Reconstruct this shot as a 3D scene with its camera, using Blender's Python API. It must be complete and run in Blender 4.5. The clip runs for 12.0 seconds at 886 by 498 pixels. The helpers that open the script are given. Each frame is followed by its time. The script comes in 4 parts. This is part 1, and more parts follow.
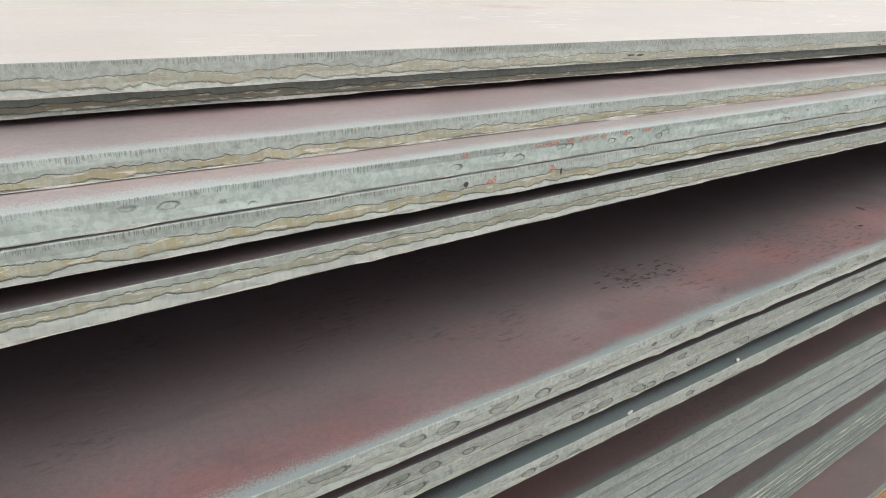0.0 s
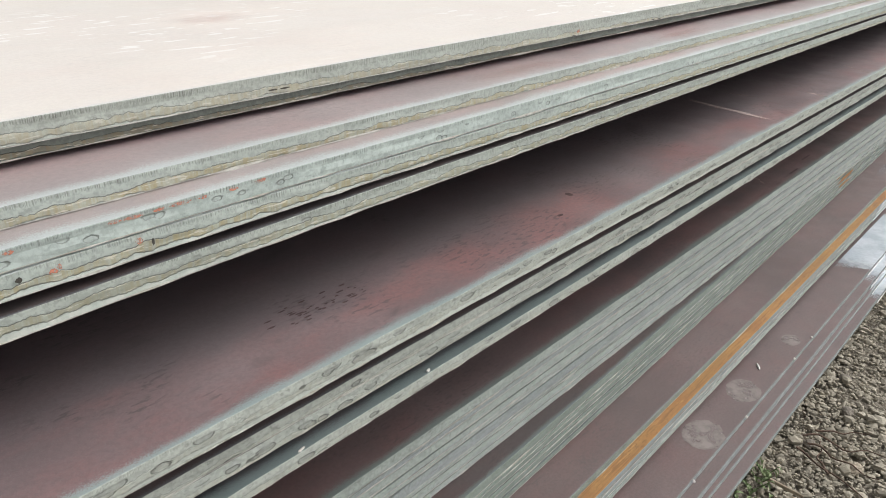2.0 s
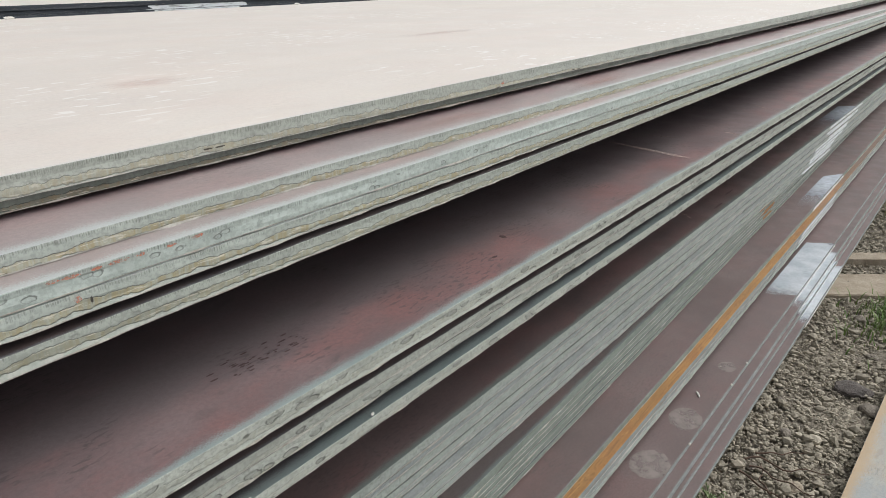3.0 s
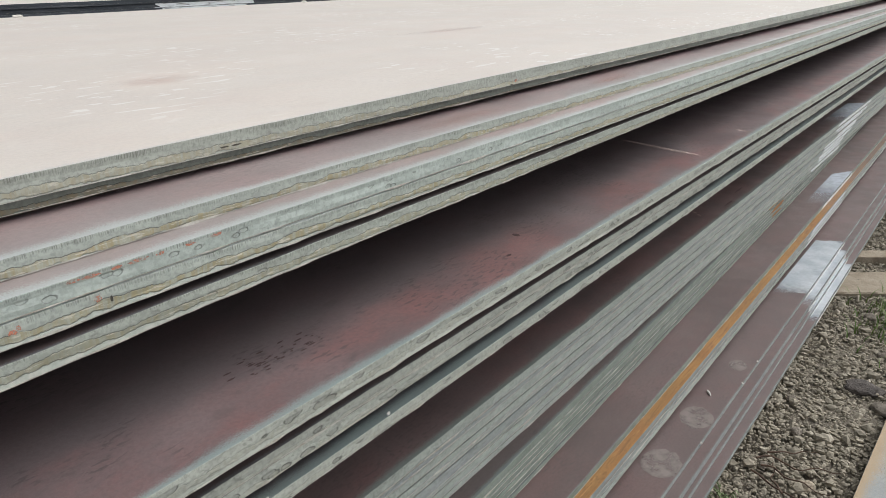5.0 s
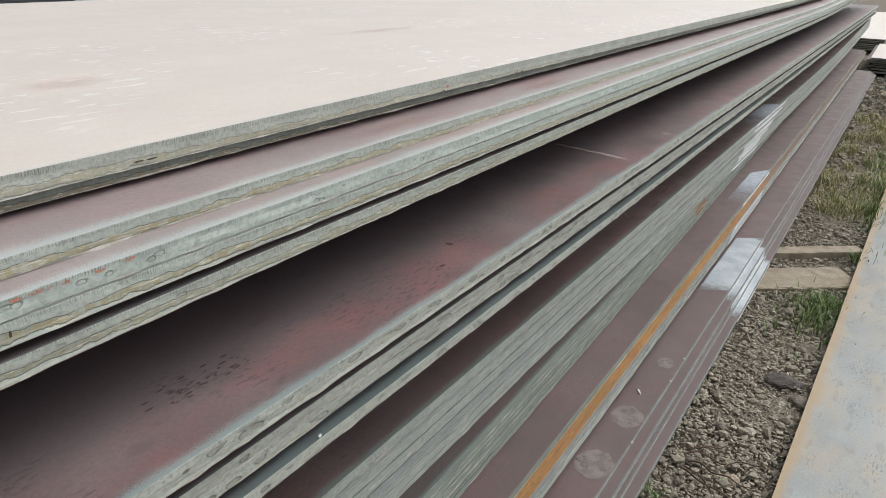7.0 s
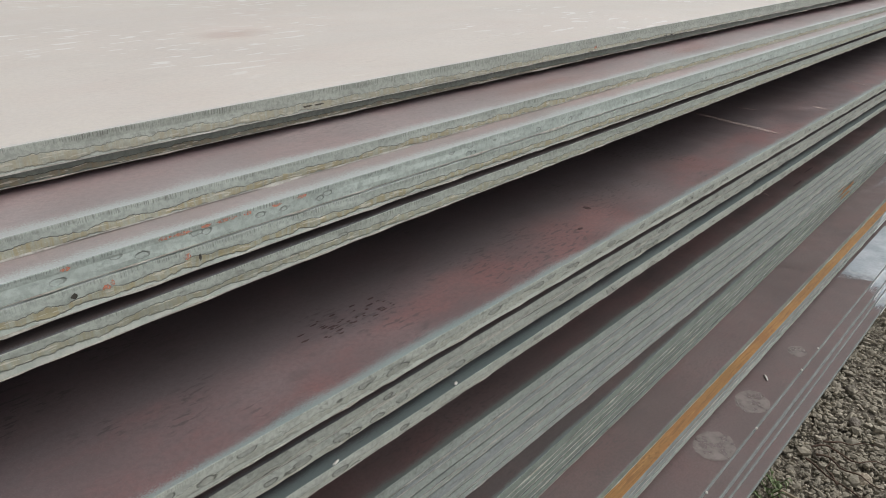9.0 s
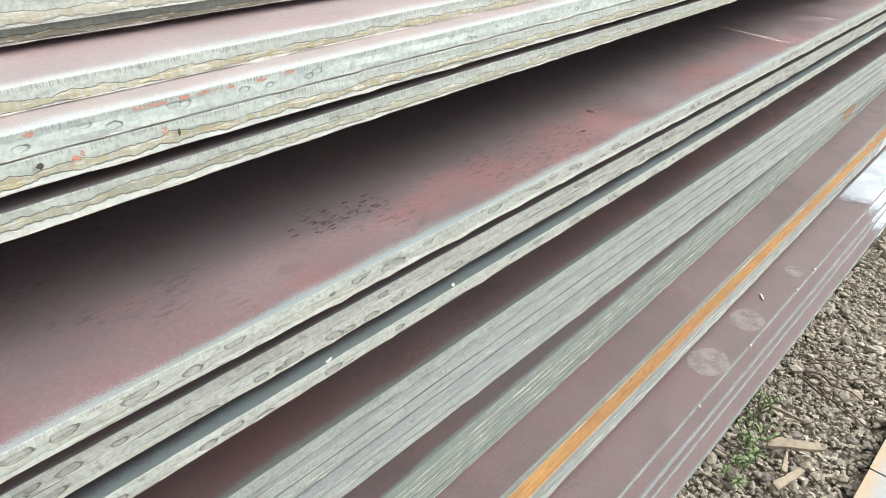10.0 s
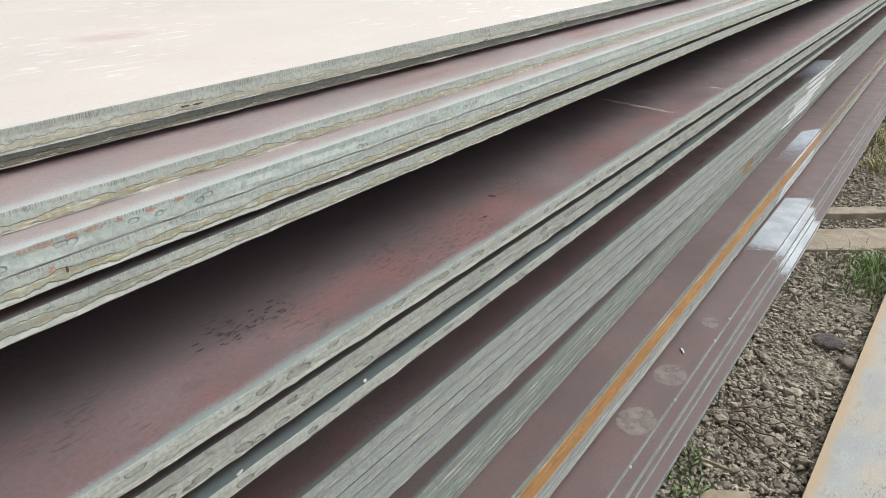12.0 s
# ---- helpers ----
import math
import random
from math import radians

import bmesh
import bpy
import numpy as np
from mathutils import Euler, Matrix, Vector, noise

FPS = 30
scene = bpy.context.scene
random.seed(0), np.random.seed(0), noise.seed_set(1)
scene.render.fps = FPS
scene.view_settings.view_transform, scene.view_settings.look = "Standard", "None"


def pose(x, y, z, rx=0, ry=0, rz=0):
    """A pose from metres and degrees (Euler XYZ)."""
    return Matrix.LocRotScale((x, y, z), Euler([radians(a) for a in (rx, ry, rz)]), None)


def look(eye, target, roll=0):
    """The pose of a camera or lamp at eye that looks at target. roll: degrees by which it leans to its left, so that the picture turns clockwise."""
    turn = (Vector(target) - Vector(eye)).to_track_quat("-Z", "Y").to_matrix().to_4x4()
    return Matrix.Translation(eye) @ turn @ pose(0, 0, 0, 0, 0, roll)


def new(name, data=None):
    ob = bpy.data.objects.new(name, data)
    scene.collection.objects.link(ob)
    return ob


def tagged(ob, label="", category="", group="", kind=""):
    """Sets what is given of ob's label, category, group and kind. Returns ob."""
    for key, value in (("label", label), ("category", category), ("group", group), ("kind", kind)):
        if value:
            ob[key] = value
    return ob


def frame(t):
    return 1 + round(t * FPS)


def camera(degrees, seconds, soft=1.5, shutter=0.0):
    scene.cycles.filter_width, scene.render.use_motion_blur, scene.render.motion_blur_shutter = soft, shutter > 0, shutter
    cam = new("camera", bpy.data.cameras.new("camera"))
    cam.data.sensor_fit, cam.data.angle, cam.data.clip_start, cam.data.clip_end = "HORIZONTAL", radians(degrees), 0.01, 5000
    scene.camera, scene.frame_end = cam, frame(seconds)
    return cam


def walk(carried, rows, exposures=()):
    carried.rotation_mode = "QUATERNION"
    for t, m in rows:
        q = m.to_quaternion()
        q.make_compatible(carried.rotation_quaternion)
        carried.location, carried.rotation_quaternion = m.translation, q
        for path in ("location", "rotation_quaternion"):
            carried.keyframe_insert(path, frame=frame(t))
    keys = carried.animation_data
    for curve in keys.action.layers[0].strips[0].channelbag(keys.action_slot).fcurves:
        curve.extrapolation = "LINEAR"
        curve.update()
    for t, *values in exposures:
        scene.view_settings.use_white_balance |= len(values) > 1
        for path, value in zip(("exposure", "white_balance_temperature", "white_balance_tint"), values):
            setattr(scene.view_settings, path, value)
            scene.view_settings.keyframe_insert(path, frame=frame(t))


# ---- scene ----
cam = camera(64.01, 12.0, soft=0.5)
PATH = [
    (0.0, pose(-0.3384, -0.6447, 1.3492, 67.271, -3.316, -36.226)),
    (0.5, pose(-0.2352, -0.7388, 1.3700, 65.269, -2.916, -31.564)),
    (1.0, pose(-0.1493, -0.7557, 1.4201, 58.318, -0.163, -33.862)),
    (1.5, pose(-0.1058, -0.7576, 1.4362, 61.876, -1.736, -42.516)),
    (2.0, pose(-0.0946, -0.8000, 1.4602, 64.273, -1.508, -47.809)),
    (2.5, pose(-0.1051, -0.8334, 1.4681, 68.625, -1.260, -51.573)),
    (4.5, pose(-0.1211, -0.8487, 1.4798, 67.055, 0.460, -54.346)),
    (5.0, pose(-0.1206, -0.8233, 1.4699, 68.140, -0.352, -52.441)),
    (5.5, pose(-0.1429, -0.8030, 1.4775, 68.240, -0.297, -50.965)),
    (6.0, pose(-0.1227, -0.7873, 1.4682, 67.823, -1.784, -54.054)),
    (6.5, pose(-0.0892, -0.7948, 1.4749, 66.300, -0.964, -57.606)),
    (7.0, pose(-0.0889, -0.8021, 1.4876, 67.818, -1.801, -57.665)),
    (7.5, pose(-0.0950, -0.7674, 1.4934, 68.450, 0.503, -50.918)),
    (9.5, pose(-0.1402, -0.7671, 1.4371, 62.599, -2.411, -47.994)),
    (10.0, pose(-0.1225, -0.7484, 1.3996, 59.660, -2.377, -48.647)),
    (10.5, pose(-0.1037, -0.7731, 1.4073, 59.641, -1.972, -51.500)),
    (11.0, pose(-0.1011, -0.7946, 1.4254, 62.621, -0.324, -53.933)),
    (11.5, pose(-0.1032, -0.7941, 1.4471, 64.028, -0.388, -53.976)),
    (12.0, pose(-0.0983, -0.8000, 1.4575, 65.094, -0.502, -54.835)),
]
EXPOSURE = [
    (0.0, 0.08), (0.5, 0.1), (1.0, 0.55), (1.5, 0.42), (2.0, 0.2), (2.5, 0.05), (4.5, -0.12), (5.0, -0.12), (5.5, -0.15), (6.0, -0.16), (6.5, -0.08),
    (7.0, -0.08), (7.5, -0.2), (9.3, -0.34), (9.5, -0.18), (10.0, 0.9), (10.5, 1.0), (11.0, 0.75), (11.5, 0.35), (12.0, 0.2),
]
walk(cam, PATH, EXPOSURE)

# ---- light: bright overcast day ----
world = bpy.data.worlds.new("overcast_sky")
scene.world = world
world.use_nodes = True
wn, wl = world.node_tree.nodes, world.node_tree.links
wn.clear()
sky = wn.new("ShaderNodeTexSky")
sky.sky_type, sky.sun_disc = "NISHITA", False
sky.sun_elevation, sky.sun_rotation = radians(45), radians(127)
sky.dust_density, sky.air_density = 4.0, 1.0
hs = wn.new("ShaderNodeHueSaturation")
hs.inputs["Saturation"].default_value = 0.12
hs.inputs["Value"].default_value = 1.0
bg = wn.new("ShaderNodeBackground")
bg.inputs["Strength"].default_value = 0.14
wo = wn.new("ShaderNodeOutputWorld")
wl.new(sky.outputs[0], hs.inputs["Color"])
wl.new(hs.outputs[0], bg.inputs["Color"])
wl.new(bg.outputs[0], wo.inputs["Surface"])
sun = new("sun", bpy.data.lights.new("sun", "SUN"))
sun.data.energy, sun.data.angle, sun.data.color = 1.75, radians(42), (1.0, 0.99, 0.96)
sun.matrix_world = look((12, -8.5, 15), (0, 0, 0))

# ---- plan: one unit of the plan is U metres; GROUND is the ground's height in the plan ----
U, GROUND = 0.8, -1.56
rnd = random.Random(7)


def ht(z):
    return (z - GROUND) * U


# ---- materials ----
class Nodes:
    """A small helper that writes node trees."""

    def __init__(self, name):
        self.mat = bpy.data.materials.new(name)
        self.mat.use_nodes = True
        self.t = self.mat.node_tree
        self.t.nodes.clear()
        self.out = self.t.nodes.new("ShaderNodeOutputMaterial")
        self.bsdf = self.t.nodes.new("ShaderNodeBsdfPrincipled")
        self.t.links.new(self.bsdf.outputs[0], self.out.inputs[0])

    def put(self, socket, v):
        if isinstance(v, bpy.types.NodeSocket):
            self.t.links.new(v, socket)
        elif isinstance(v, tuple) and len(v) == 3 and socket.type == "RGBA":
            socket.default_value = (*v, 1)
        else:
            socket.default_value = v

    def set(self, **kw):
        for k, v in kw.items():
            self.put(self.bsdf.inputs[k.replace("_", " ")], v)

    def coord(self, shift=True):
        c = self.t.nodes.new("ShaderNodeTexCoord").outputs["Object"]
        if not shift:
            return c
        o = self.t.nodes.new("ShaderNodeObjectInfo").outputs["Random"]
        m = self.t.nodes.new("ShaderNodeVectorMath")
        m.operation = "SCALE"
        m.inputs[0].default_value = (37.0, 19.0, 0.0)
        self.t.links.new(o, m.inputs["Scale"])
        a = self.t.nodes.new("ShaderNodeVectorMath")
        self.t.links.new(c, a.inputs[0])
        self.t.links.new(m.outputs[0], a.inputs[1])
        return a.outputs[0]

    def stretch(self, c, sx, sy, sz, rot=0.0):
        m = self.t.nodes.new("ShaderNodeMapping")
        m.inputs["Scale"].default_value = (sx, sy, sz)
        m.inputs["Rotation"].default_value = (0, 0, radians(rot))
        self.t.links.new(c, m.inputs[0])
        return m.outputs[0]

    def noise(self, c, scale, detail=4.0, rough=0.55):
        n = self.t.nodes.new("ShaderNodeTexNoise")
        n.inputs["Scale"].default_value = scale
        n.inputs["Detail"].default_value = detail
        n.inputs["Roughness"].default_value = rough
        self.t.links.new(c, n.inputs["Vector"])
        return n.outputs[0]

    def voro(self, c, scale, feature="F1"):
        n = self.t.nodes.new("ShaderNodeTexVoronoi")
        n.feature = feature
        n.inputs["Scale"].default_value = scale
        self.t.links.new(c, n.inputs["Vector"])
        return n.outputs["Distance"]

    def ramp(self, v, lo, hi, a=0.0, b=1.0):
        m = self.t.nodes.new("ShaderNodeMapRange")
        m.interpolation_type = "SMOOTHSTEP"
        self.put(m.inputs[0], v)
        for i, x in enumerate((lo, hi, a, b)):
            self.put(m.inputs[i + 1], x)
        return m.outputs[0]

    def math(self, op, a, b=0.0, c=0.0):
        m = self.t.nodes.new("ShaderNodeMath")
        m.operation = op
        for i, x in enumerate((a, b, c)):
            self.put(m.inputs[i], x)
        return m.outputs[0]

    def mix(self, f, a, b):
        m = self.t.nodes.new("ShaderNodeMix")
        m.data_type = "RGBA"
        self.put(m.inputs[0], f)
        self.put(m.inputs[6], a)
        self.put(m.inputs[7], b)
        return m.outputs[2]

    def axes(self, c):
        s = self.t.nodes.new("ShaderNodeSeparateXYZ")
        self.t.links.new(c, s.inputs[0])
        return s.outputs

    def bump(self, h, strength=0.3, dist=0.002):
        b = self.t.nodes.new("ShaderNodeBump")
        b.inputs["Strength"].default_value = strength
        b.inputs["Distance"].default_value = dist
        self.t.links.new(h, b.inputs["Height"])
        self.t.links.new(b.outputs[0], self.bsdf.inputs["Normal"])


def mill_scale(name, base, red, dark, red_amount=0.5, scuffs=0.0, rim=(0.42, 0.46, 0.47), rim_width=0.035, rough=0.42, gloss=1.9, smudge=1.0, cloud=0.72, fade=None, grey=None, streaks=0.0):
    """Hot-rolled top face: purplish oxide, red rust bloom, dark scuffs, a pale blue-grey strip along the cut edge."""
    n = Nodes(name)
    c, raw = n.coord(), n.coord(False)
    big = n.noise(n.stretch(c, 0.7, 1.6, 1), 2.2, 3)
    mid = n.noise(c, 9, 5)
    fine = n.noise(c, 140, 4, 0.7)
    col = n.mix(n.ramp(big, 0.3, 0.7), base, tuple(v * cloud for v in base))
    col = n.mix(n.math("MULTIPLY", n.ramp(n.noise(n.stretch(c, 1, 1.6, 1), 3.1, 8, 0.7), 0.42, 0.66), red_amount), col, red)
    col = n.mix(n.math("MULTIPLY", n.ramp(mid, 0.45, 0.75), 0.35), col, tuple(v * (2 - cloud) for v in base))
    # shade below the overlying plate, painted in as a shift to the grey tone
    if grey:
        overhang_shade = n.ramp(n.math("ADD", n.axes(raw)[1], n.math("MULTIPLY", n.math("SUBTRACT", n.noise(n.stretch(c, 0.8, 1.4, 1), 4.5, 5, 0.65), 0.5), 0.3)), 0.06, 0.15)
        col = n.mix(n.math("MULTIPLY", overhang_shade, 0.75), col, grey)
    # short dark marks, all dragged the same way
    marks = n.noise(n.stretch(c, 52, 165, 1, 10), 1.0, 3, 0.55)
    where = n.ramp(n.noise(c, 5.5, 3), 0.49, 0.62)
    dots = n.math("MULTIPLY", n.ramp(marks, 0.55, 0.6), where)
    broad = n.math("MULTIPLY", n.ramp(n.noise(n.stretch(c, 9, 26, 1, 14), 1.0, 3, 0.5), 0.6, 0.68), 0.35)
    dots = n.math("MAXIMUM", dots, broad)
    col = n.mix(n.math("MULTIPLY", dots, 0.75 * smudge), col, dark)
    # fine grain
    col = n.mix(n.math("MULTIPLY", n.ramp(fine, 0.4, 0.62), 0.12 if scuffs else 0.34), col, tuple(v * 0.55 for v in base))
    dust = n.noise(n.stretch(c, 1, 1.4, 1), 620, 3, 0.7)
    col = n.mix(n.math("MULTIPLY", n.ramp(dust, 0.5, 0.7), 0.22), col, tuple(min(0.9, v * 1.7) for v in base))
    if fade:
        along = n.math("ADD", n.axes(raw)[0], n.math("MULTIPLY", n.noise(c, 3, 4), 2.0))
        col = n.mix(n.ramp(along, 4.6, 6.6), col, fade)
    if streaks:
        run = n.noise(n.stretch(c, 7, 190, 1), 1.0, 5, 0.65)
        col = n.mix(n.math("MULTIPLY", n.ramp(run, 0.48, 0.64), streaks), col, dark)
        col = n.mix(n.math("MULTIPLY", n.ramp(n.noise(n.stretch(c, 16, 90, 1), 1.0, 5, 0.7), 0.56, 0.68), streaks), col, tuple(min(0.6, v * 1.35) for v in base))
    y = n.axes(raw)[1]
    wob = n.ramp(n.noise(n.stretch(c, 1, 0.3, 1), 5, 6, 0.7), 0.3, 0.7, rim_width * 0.55, rim_width * 1.15)
    edge = n.math("POWER", n.ramp(n.math("DIVIDE", y, wob), 0.0, 1.0, 1.0, 0.0), 1.6)
    speck = n.ramp(n.noise(n.stretch(c, 1.5, 0.8, 1), 420, 4, 0.8), 0.38, 0.6)
    edge = n.ramp(n.math("ADD", edge, n.math("MULTIPLY", n.math("SUBTRACT", speck, 0.5), 0.6)), 0.12, 0.95)
    col = n.mix(n.math("MULTIPLY", edge, 0.8), col, rim)
    rr = n.ramp(mid, 0.3, 0.7, rough - 0.06, rough + 0.1)
    if scuffs:
        s1 = n.ramp(n.noise(n.stretch(c, 17, 58, 1, -6), 1.0, 1, 0.4), 0.62, 0.65)
        s2 = n.ramp(n.noise(c, 2.2, 2), 0.48, 0.6)
        lines = n.ramp(n.noise(n.stretch(c, 0.8, 130, 1, 2), 1.0, 4, 0.6), 0.6, 0.75)
        col = n.mix(n.math("MULTIPLY", n.math("MULTIPLY", s1, s2), 0.75 * scuffs), col, (0.93, 0.91, 0.88))
        col = n.mix(n.math("MULTIPLY", lines, 0.07), col, tuple(v * 0.7 for v in base))
    n.set(Base_Color=col, Roughness=rr, IOR=gloss)
    n.bump(n.math("ADD", n.math("MULTIPLY", fine, 0.5), mid), 0.12, 0.002)
    return n.mat


def cut_edge(name, th, base, band, band_amount, ovals=0.0, dark=(0.07, 0.068, 0.06), drag=1.0, rust=0.0, long=1.0, often=0.42, dashes=0.0):
    """Flame-cut face: upright drag lines below the top edge, a wavy ochre slag band with dark outlines, oval dents."""
    n = Nodes(name)
    c, raw = n.coord(), n.coord(False)
    ax = n.axes(raw)
    depth = n.math("DIVIDE", n.math("MULTIPLY", ax[2], -1.0), th)
    grain = n.noise(c, 160, 4, 0.65)
    blot = n.noise(n.stretch(c, 1, 1, 1.5), 16, 4)
    col = n.mix(n.ramp(blot, 0.35, 0.7), base, tuple(v * 0.86 for v in base))
    col = n.mix(n.math("MULTIPLY", n.ramp(grain, 0.42, 0.6), 0.45), col, tuple(v * 0.55 for v in base))
    pits = n.ramp(n.noise(n.stretch(c, 1, 1, 1.6), 75, 3, 0.6), 0.6, 0.68)
    col = n.mix(n.math("MULTIPLY", pits, 0.2 + 0.4 * dashes), col, dark)
    flat = n.stretch(c, 1, 0, 0)
    # drag lines hang down from the top edge
    lines = n.noise(n.stretch(c, 520, 0, 14), 1.0, 2, 0.6)
    reach = n.ramp(n.noise(flat, 30, 4, 0.7), 0.3, 0.7, 0.12, 0.36)
    inside = n.ramp(n.math("SUBTRACT", reach, depth), 0.0, 0.12)
    patchy = n.ramp(n.noise(flat, 7, 3), 0.35, 0.6, 0.25, 1.0)
    lm = n.math("MULTIPLY", n.math("MULTIPLY", n.ramp(lines, 0.47, 0.58), inside), patchy)
    col = n.mix(n.math("MULTIPLY", lm, 0.5 * drag), col, dark)
    # slag band
    hi = n.ramp(n.noise(flat, 15, 7, 0.68), 0.28, 0.74, 0.34, 0.72)
    lo = n.ramp(n.noise(n.stretch(c, 1.7, 0, 0), 17, 6, 0.62), 0.3, 0.7, 0.76, 1.0)
    m1 = n.ramp(n.math("SUBTRACT", depth, hi), -0.01, 0.03)
    m2 = n.ramp(n.math("SUBTRACT", lo, depth), -0.01, 0.03)
    m = n.math("MULTIPLY", m1, m2)
    streak = n.ramp(n.noise(n.stretch(c, 130, 0, 14), 1.0, 4, 0.7), 0.38, 0.62, 0.35, 1.0)
    col = n.mix(n.math("MULTIPLY", n.math("MULTIPLY", m, streak), band_amount), col, band)
    glint = n.math("MULTIPLY", n.math("MULTIPLY", n.ramp(n.noise(n.stretch(c, 40, 0, 330), 1.0, 3, 0.6), 0.56, 0.63), m), band_amount)
    col = n.mix(n.math("MULTIPLY", glint, 0.75), col, (0.62, 0.58, 0.5))
    lip = n.math("MULTIPLY", n.ramp(n.math("SUBTRACT", depth, lo), 0.02, 0.1), 0.3)
    col = n.mix(lip, col, tuple(min(0.6, v * 1.25) for v in base))
    o1 = n.ramp(n.math("ABSOLUTE", n.math("SUBTRACT", depth, hi)), 0.0, 0.034, 1.0, 0.0)
    o2 = n.ramp(n.math("ABSOLUTE", n.math("SUBTRACT", depth, lo)), 0.0, 0.06, 1.0, 0.0)
    gaps = n.ramp(n.noise(flat, 21, 2), 0.34, 0.46)
    outline = n.math("MULTIPLY", n.math("MAXIMUM", o1, n.math("MULTIPLY", o2, 0.6)), gaps)
    col = n.mix(n.math("MULTIPLY", outline, 0.85 * min(1.0, band_amount * 1.1)), col, dark)
    relief = n.math("SUBTRACT", n.math("MULTIPLY", m, 0.7 * band_amount), n.math("ADD", n.math("MULTIPLY", outline, band_amount), n.math("MULTIPLY", lm, 0.3)))
    if ovals:
        cell = n.voro(n.stretch(c, 1 / long, 0, 1.9 if long == 1.0 else 1.5), 30 if long == 1.0 else 42)
        cell = n.math("ADD", cell, n.math("MULTIPLY", n.math("SUBTRACT", n.noise(c, 75, 3, 0.6), 0.5), 0.34))
        size = 0.2 if long == 1.0 else 0.34
        ring = n.ramp(n.math("ABSOLUTE", n.math("SUBTRACT", cell, size)), 0.0, 0.055, 1.0, 0.0)
        few = n.ramp(n.noise(flat, 17, 2), often, often + 0.08)
        mid = n.ramp(n.math("ABSOLUTE", n.math("SUBTRACT", depth, 0.55)), 0.2, 0.34, 1.0, 0.0)
        ring = n.math("MULTIPLY", n.math("MULTIPLY", ring, few), mid)
        fill = n.math("MULTIPLY", n.math("MULTIPLY", n.ramp(cell, size - 0.06, size + 0.04, 1.0, 0.0), few), mid)
        col = n.mix(n.math("MULTIPLY", fill, (0.15 if long == 1.0 else 0.25) * ovals), col, dark)
        col = n.mix(n.math("MULTIPLY", ring, 0.75 * ovals), col, dark)
        relief = n.math("SUBTRACT", relief, fill)
    if rust:
        rm = n.math("MULTIPLY", n.ramp(n.noise(flat, 5, 5, 0.7), 0.55, 0.7), rust)
        col = n.mix(rm, col, (0.36, 0.17, 0.05))
    # short broken dashes of slag along the face
    dash = n.noise(n.stretch(c, 34, 0, 210), 1.0, 4, 0.65)
    col = n.mix(n.math("MULTIPLY", n.ramp(dash, 0.6, 0.66), 0.5 * dashes), col, dark)
    col = n.mix(n.math("MULTIPLY", n.ramp(dash, 0.36, 0.3), 0.45 * dashes), col, tuple(min(0.7, v * 1.45) for v in base))
    relief = n.math("SUBTRACT", relief, n.math("MULTIPLY", n.ramp(dash, 0.52, 0.68), 0.8 * dashes))
    # bright burr on the lower arris
    burr = n.math("MULTIPLY", n.ramp(depth, 0.9, 0.99), n.ramp(n.noise(flat, 45, 4, 0.7), 0.4, 0.6))
    col = n.mix(n.math("MULTIPLY", burr, 0.6 if drag > 0.5 else 0.15), col, (0.55, 0.54, 0.5))
    n.set(Base_Color=col, Roughness=n.ramp(blot, 0.3, 0.7, 0.55, 0.75), IOR=1.45)
    n.bump(n.math("ADD", relief, n.math("MULTIPLY", grain, 0.35)), 0.55, 0.0015)
    return n.mat


T = 0.029 * U
SCALE_PINK = mill_scale("mill_scale_pink", (0.42, 0.36, 0.36), (0.46, 0.3, 0.29), (0.24, 0.2, 0.2), 0.5, rim=(0.5, 0.565, 0.56), rim_width=0.042, rough=0.36, gloss=2.0, smudge=0.6, grey=(0.4, 0.265, 0.27))
# near-white base holds the sky's grazing sheen on the uppermost faces
SCALE_TOP_SHEEN = mill_scale("mill_scale_top_sheen", (0.78, 0.715, 0.65), (0.76, 0.6, 0.53), (0.4, 0.34, 0.31), 0.22, 1.0, (0.6, 0.6, 0.57), 0.02, 0.38, 2.5, 0.2, 0.93)
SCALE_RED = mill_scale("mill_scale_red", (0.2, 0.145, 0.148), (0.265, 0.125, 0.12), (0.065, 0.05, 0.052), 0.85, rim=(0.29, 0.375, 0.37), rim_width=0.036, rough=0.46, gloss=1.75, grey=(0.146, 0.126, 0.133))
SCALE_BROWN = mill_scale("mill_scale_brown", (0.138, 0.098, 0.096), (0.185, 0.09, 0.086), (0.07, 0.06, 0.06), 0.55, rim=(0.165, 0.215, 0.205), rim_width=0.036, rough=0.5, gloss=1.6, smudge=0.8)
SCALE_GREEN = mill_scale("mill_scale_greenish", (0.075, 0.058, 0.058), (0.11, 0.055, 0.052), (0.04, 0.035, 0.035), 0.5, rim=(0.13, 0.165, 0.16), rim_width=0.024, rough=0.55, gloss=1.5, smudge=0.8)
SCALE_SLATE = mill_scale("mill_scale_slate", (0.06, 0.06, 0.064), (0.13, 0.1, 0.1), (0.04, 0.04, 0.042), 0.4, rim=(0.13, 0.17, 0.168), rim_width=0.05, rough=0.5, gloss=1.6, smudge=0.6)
SCALE_LEDGE = mill_scale("mill_scale_ledge", (0.146, 0.106, 0.103), (0.185, 0.1, 0.096), (0.08, 0.07, 0.07), 0.45, rim=(0.17, 0.2, 0.195), rim_width=0.009, rough=0.52, gloss=1.55, smudge=0.6)
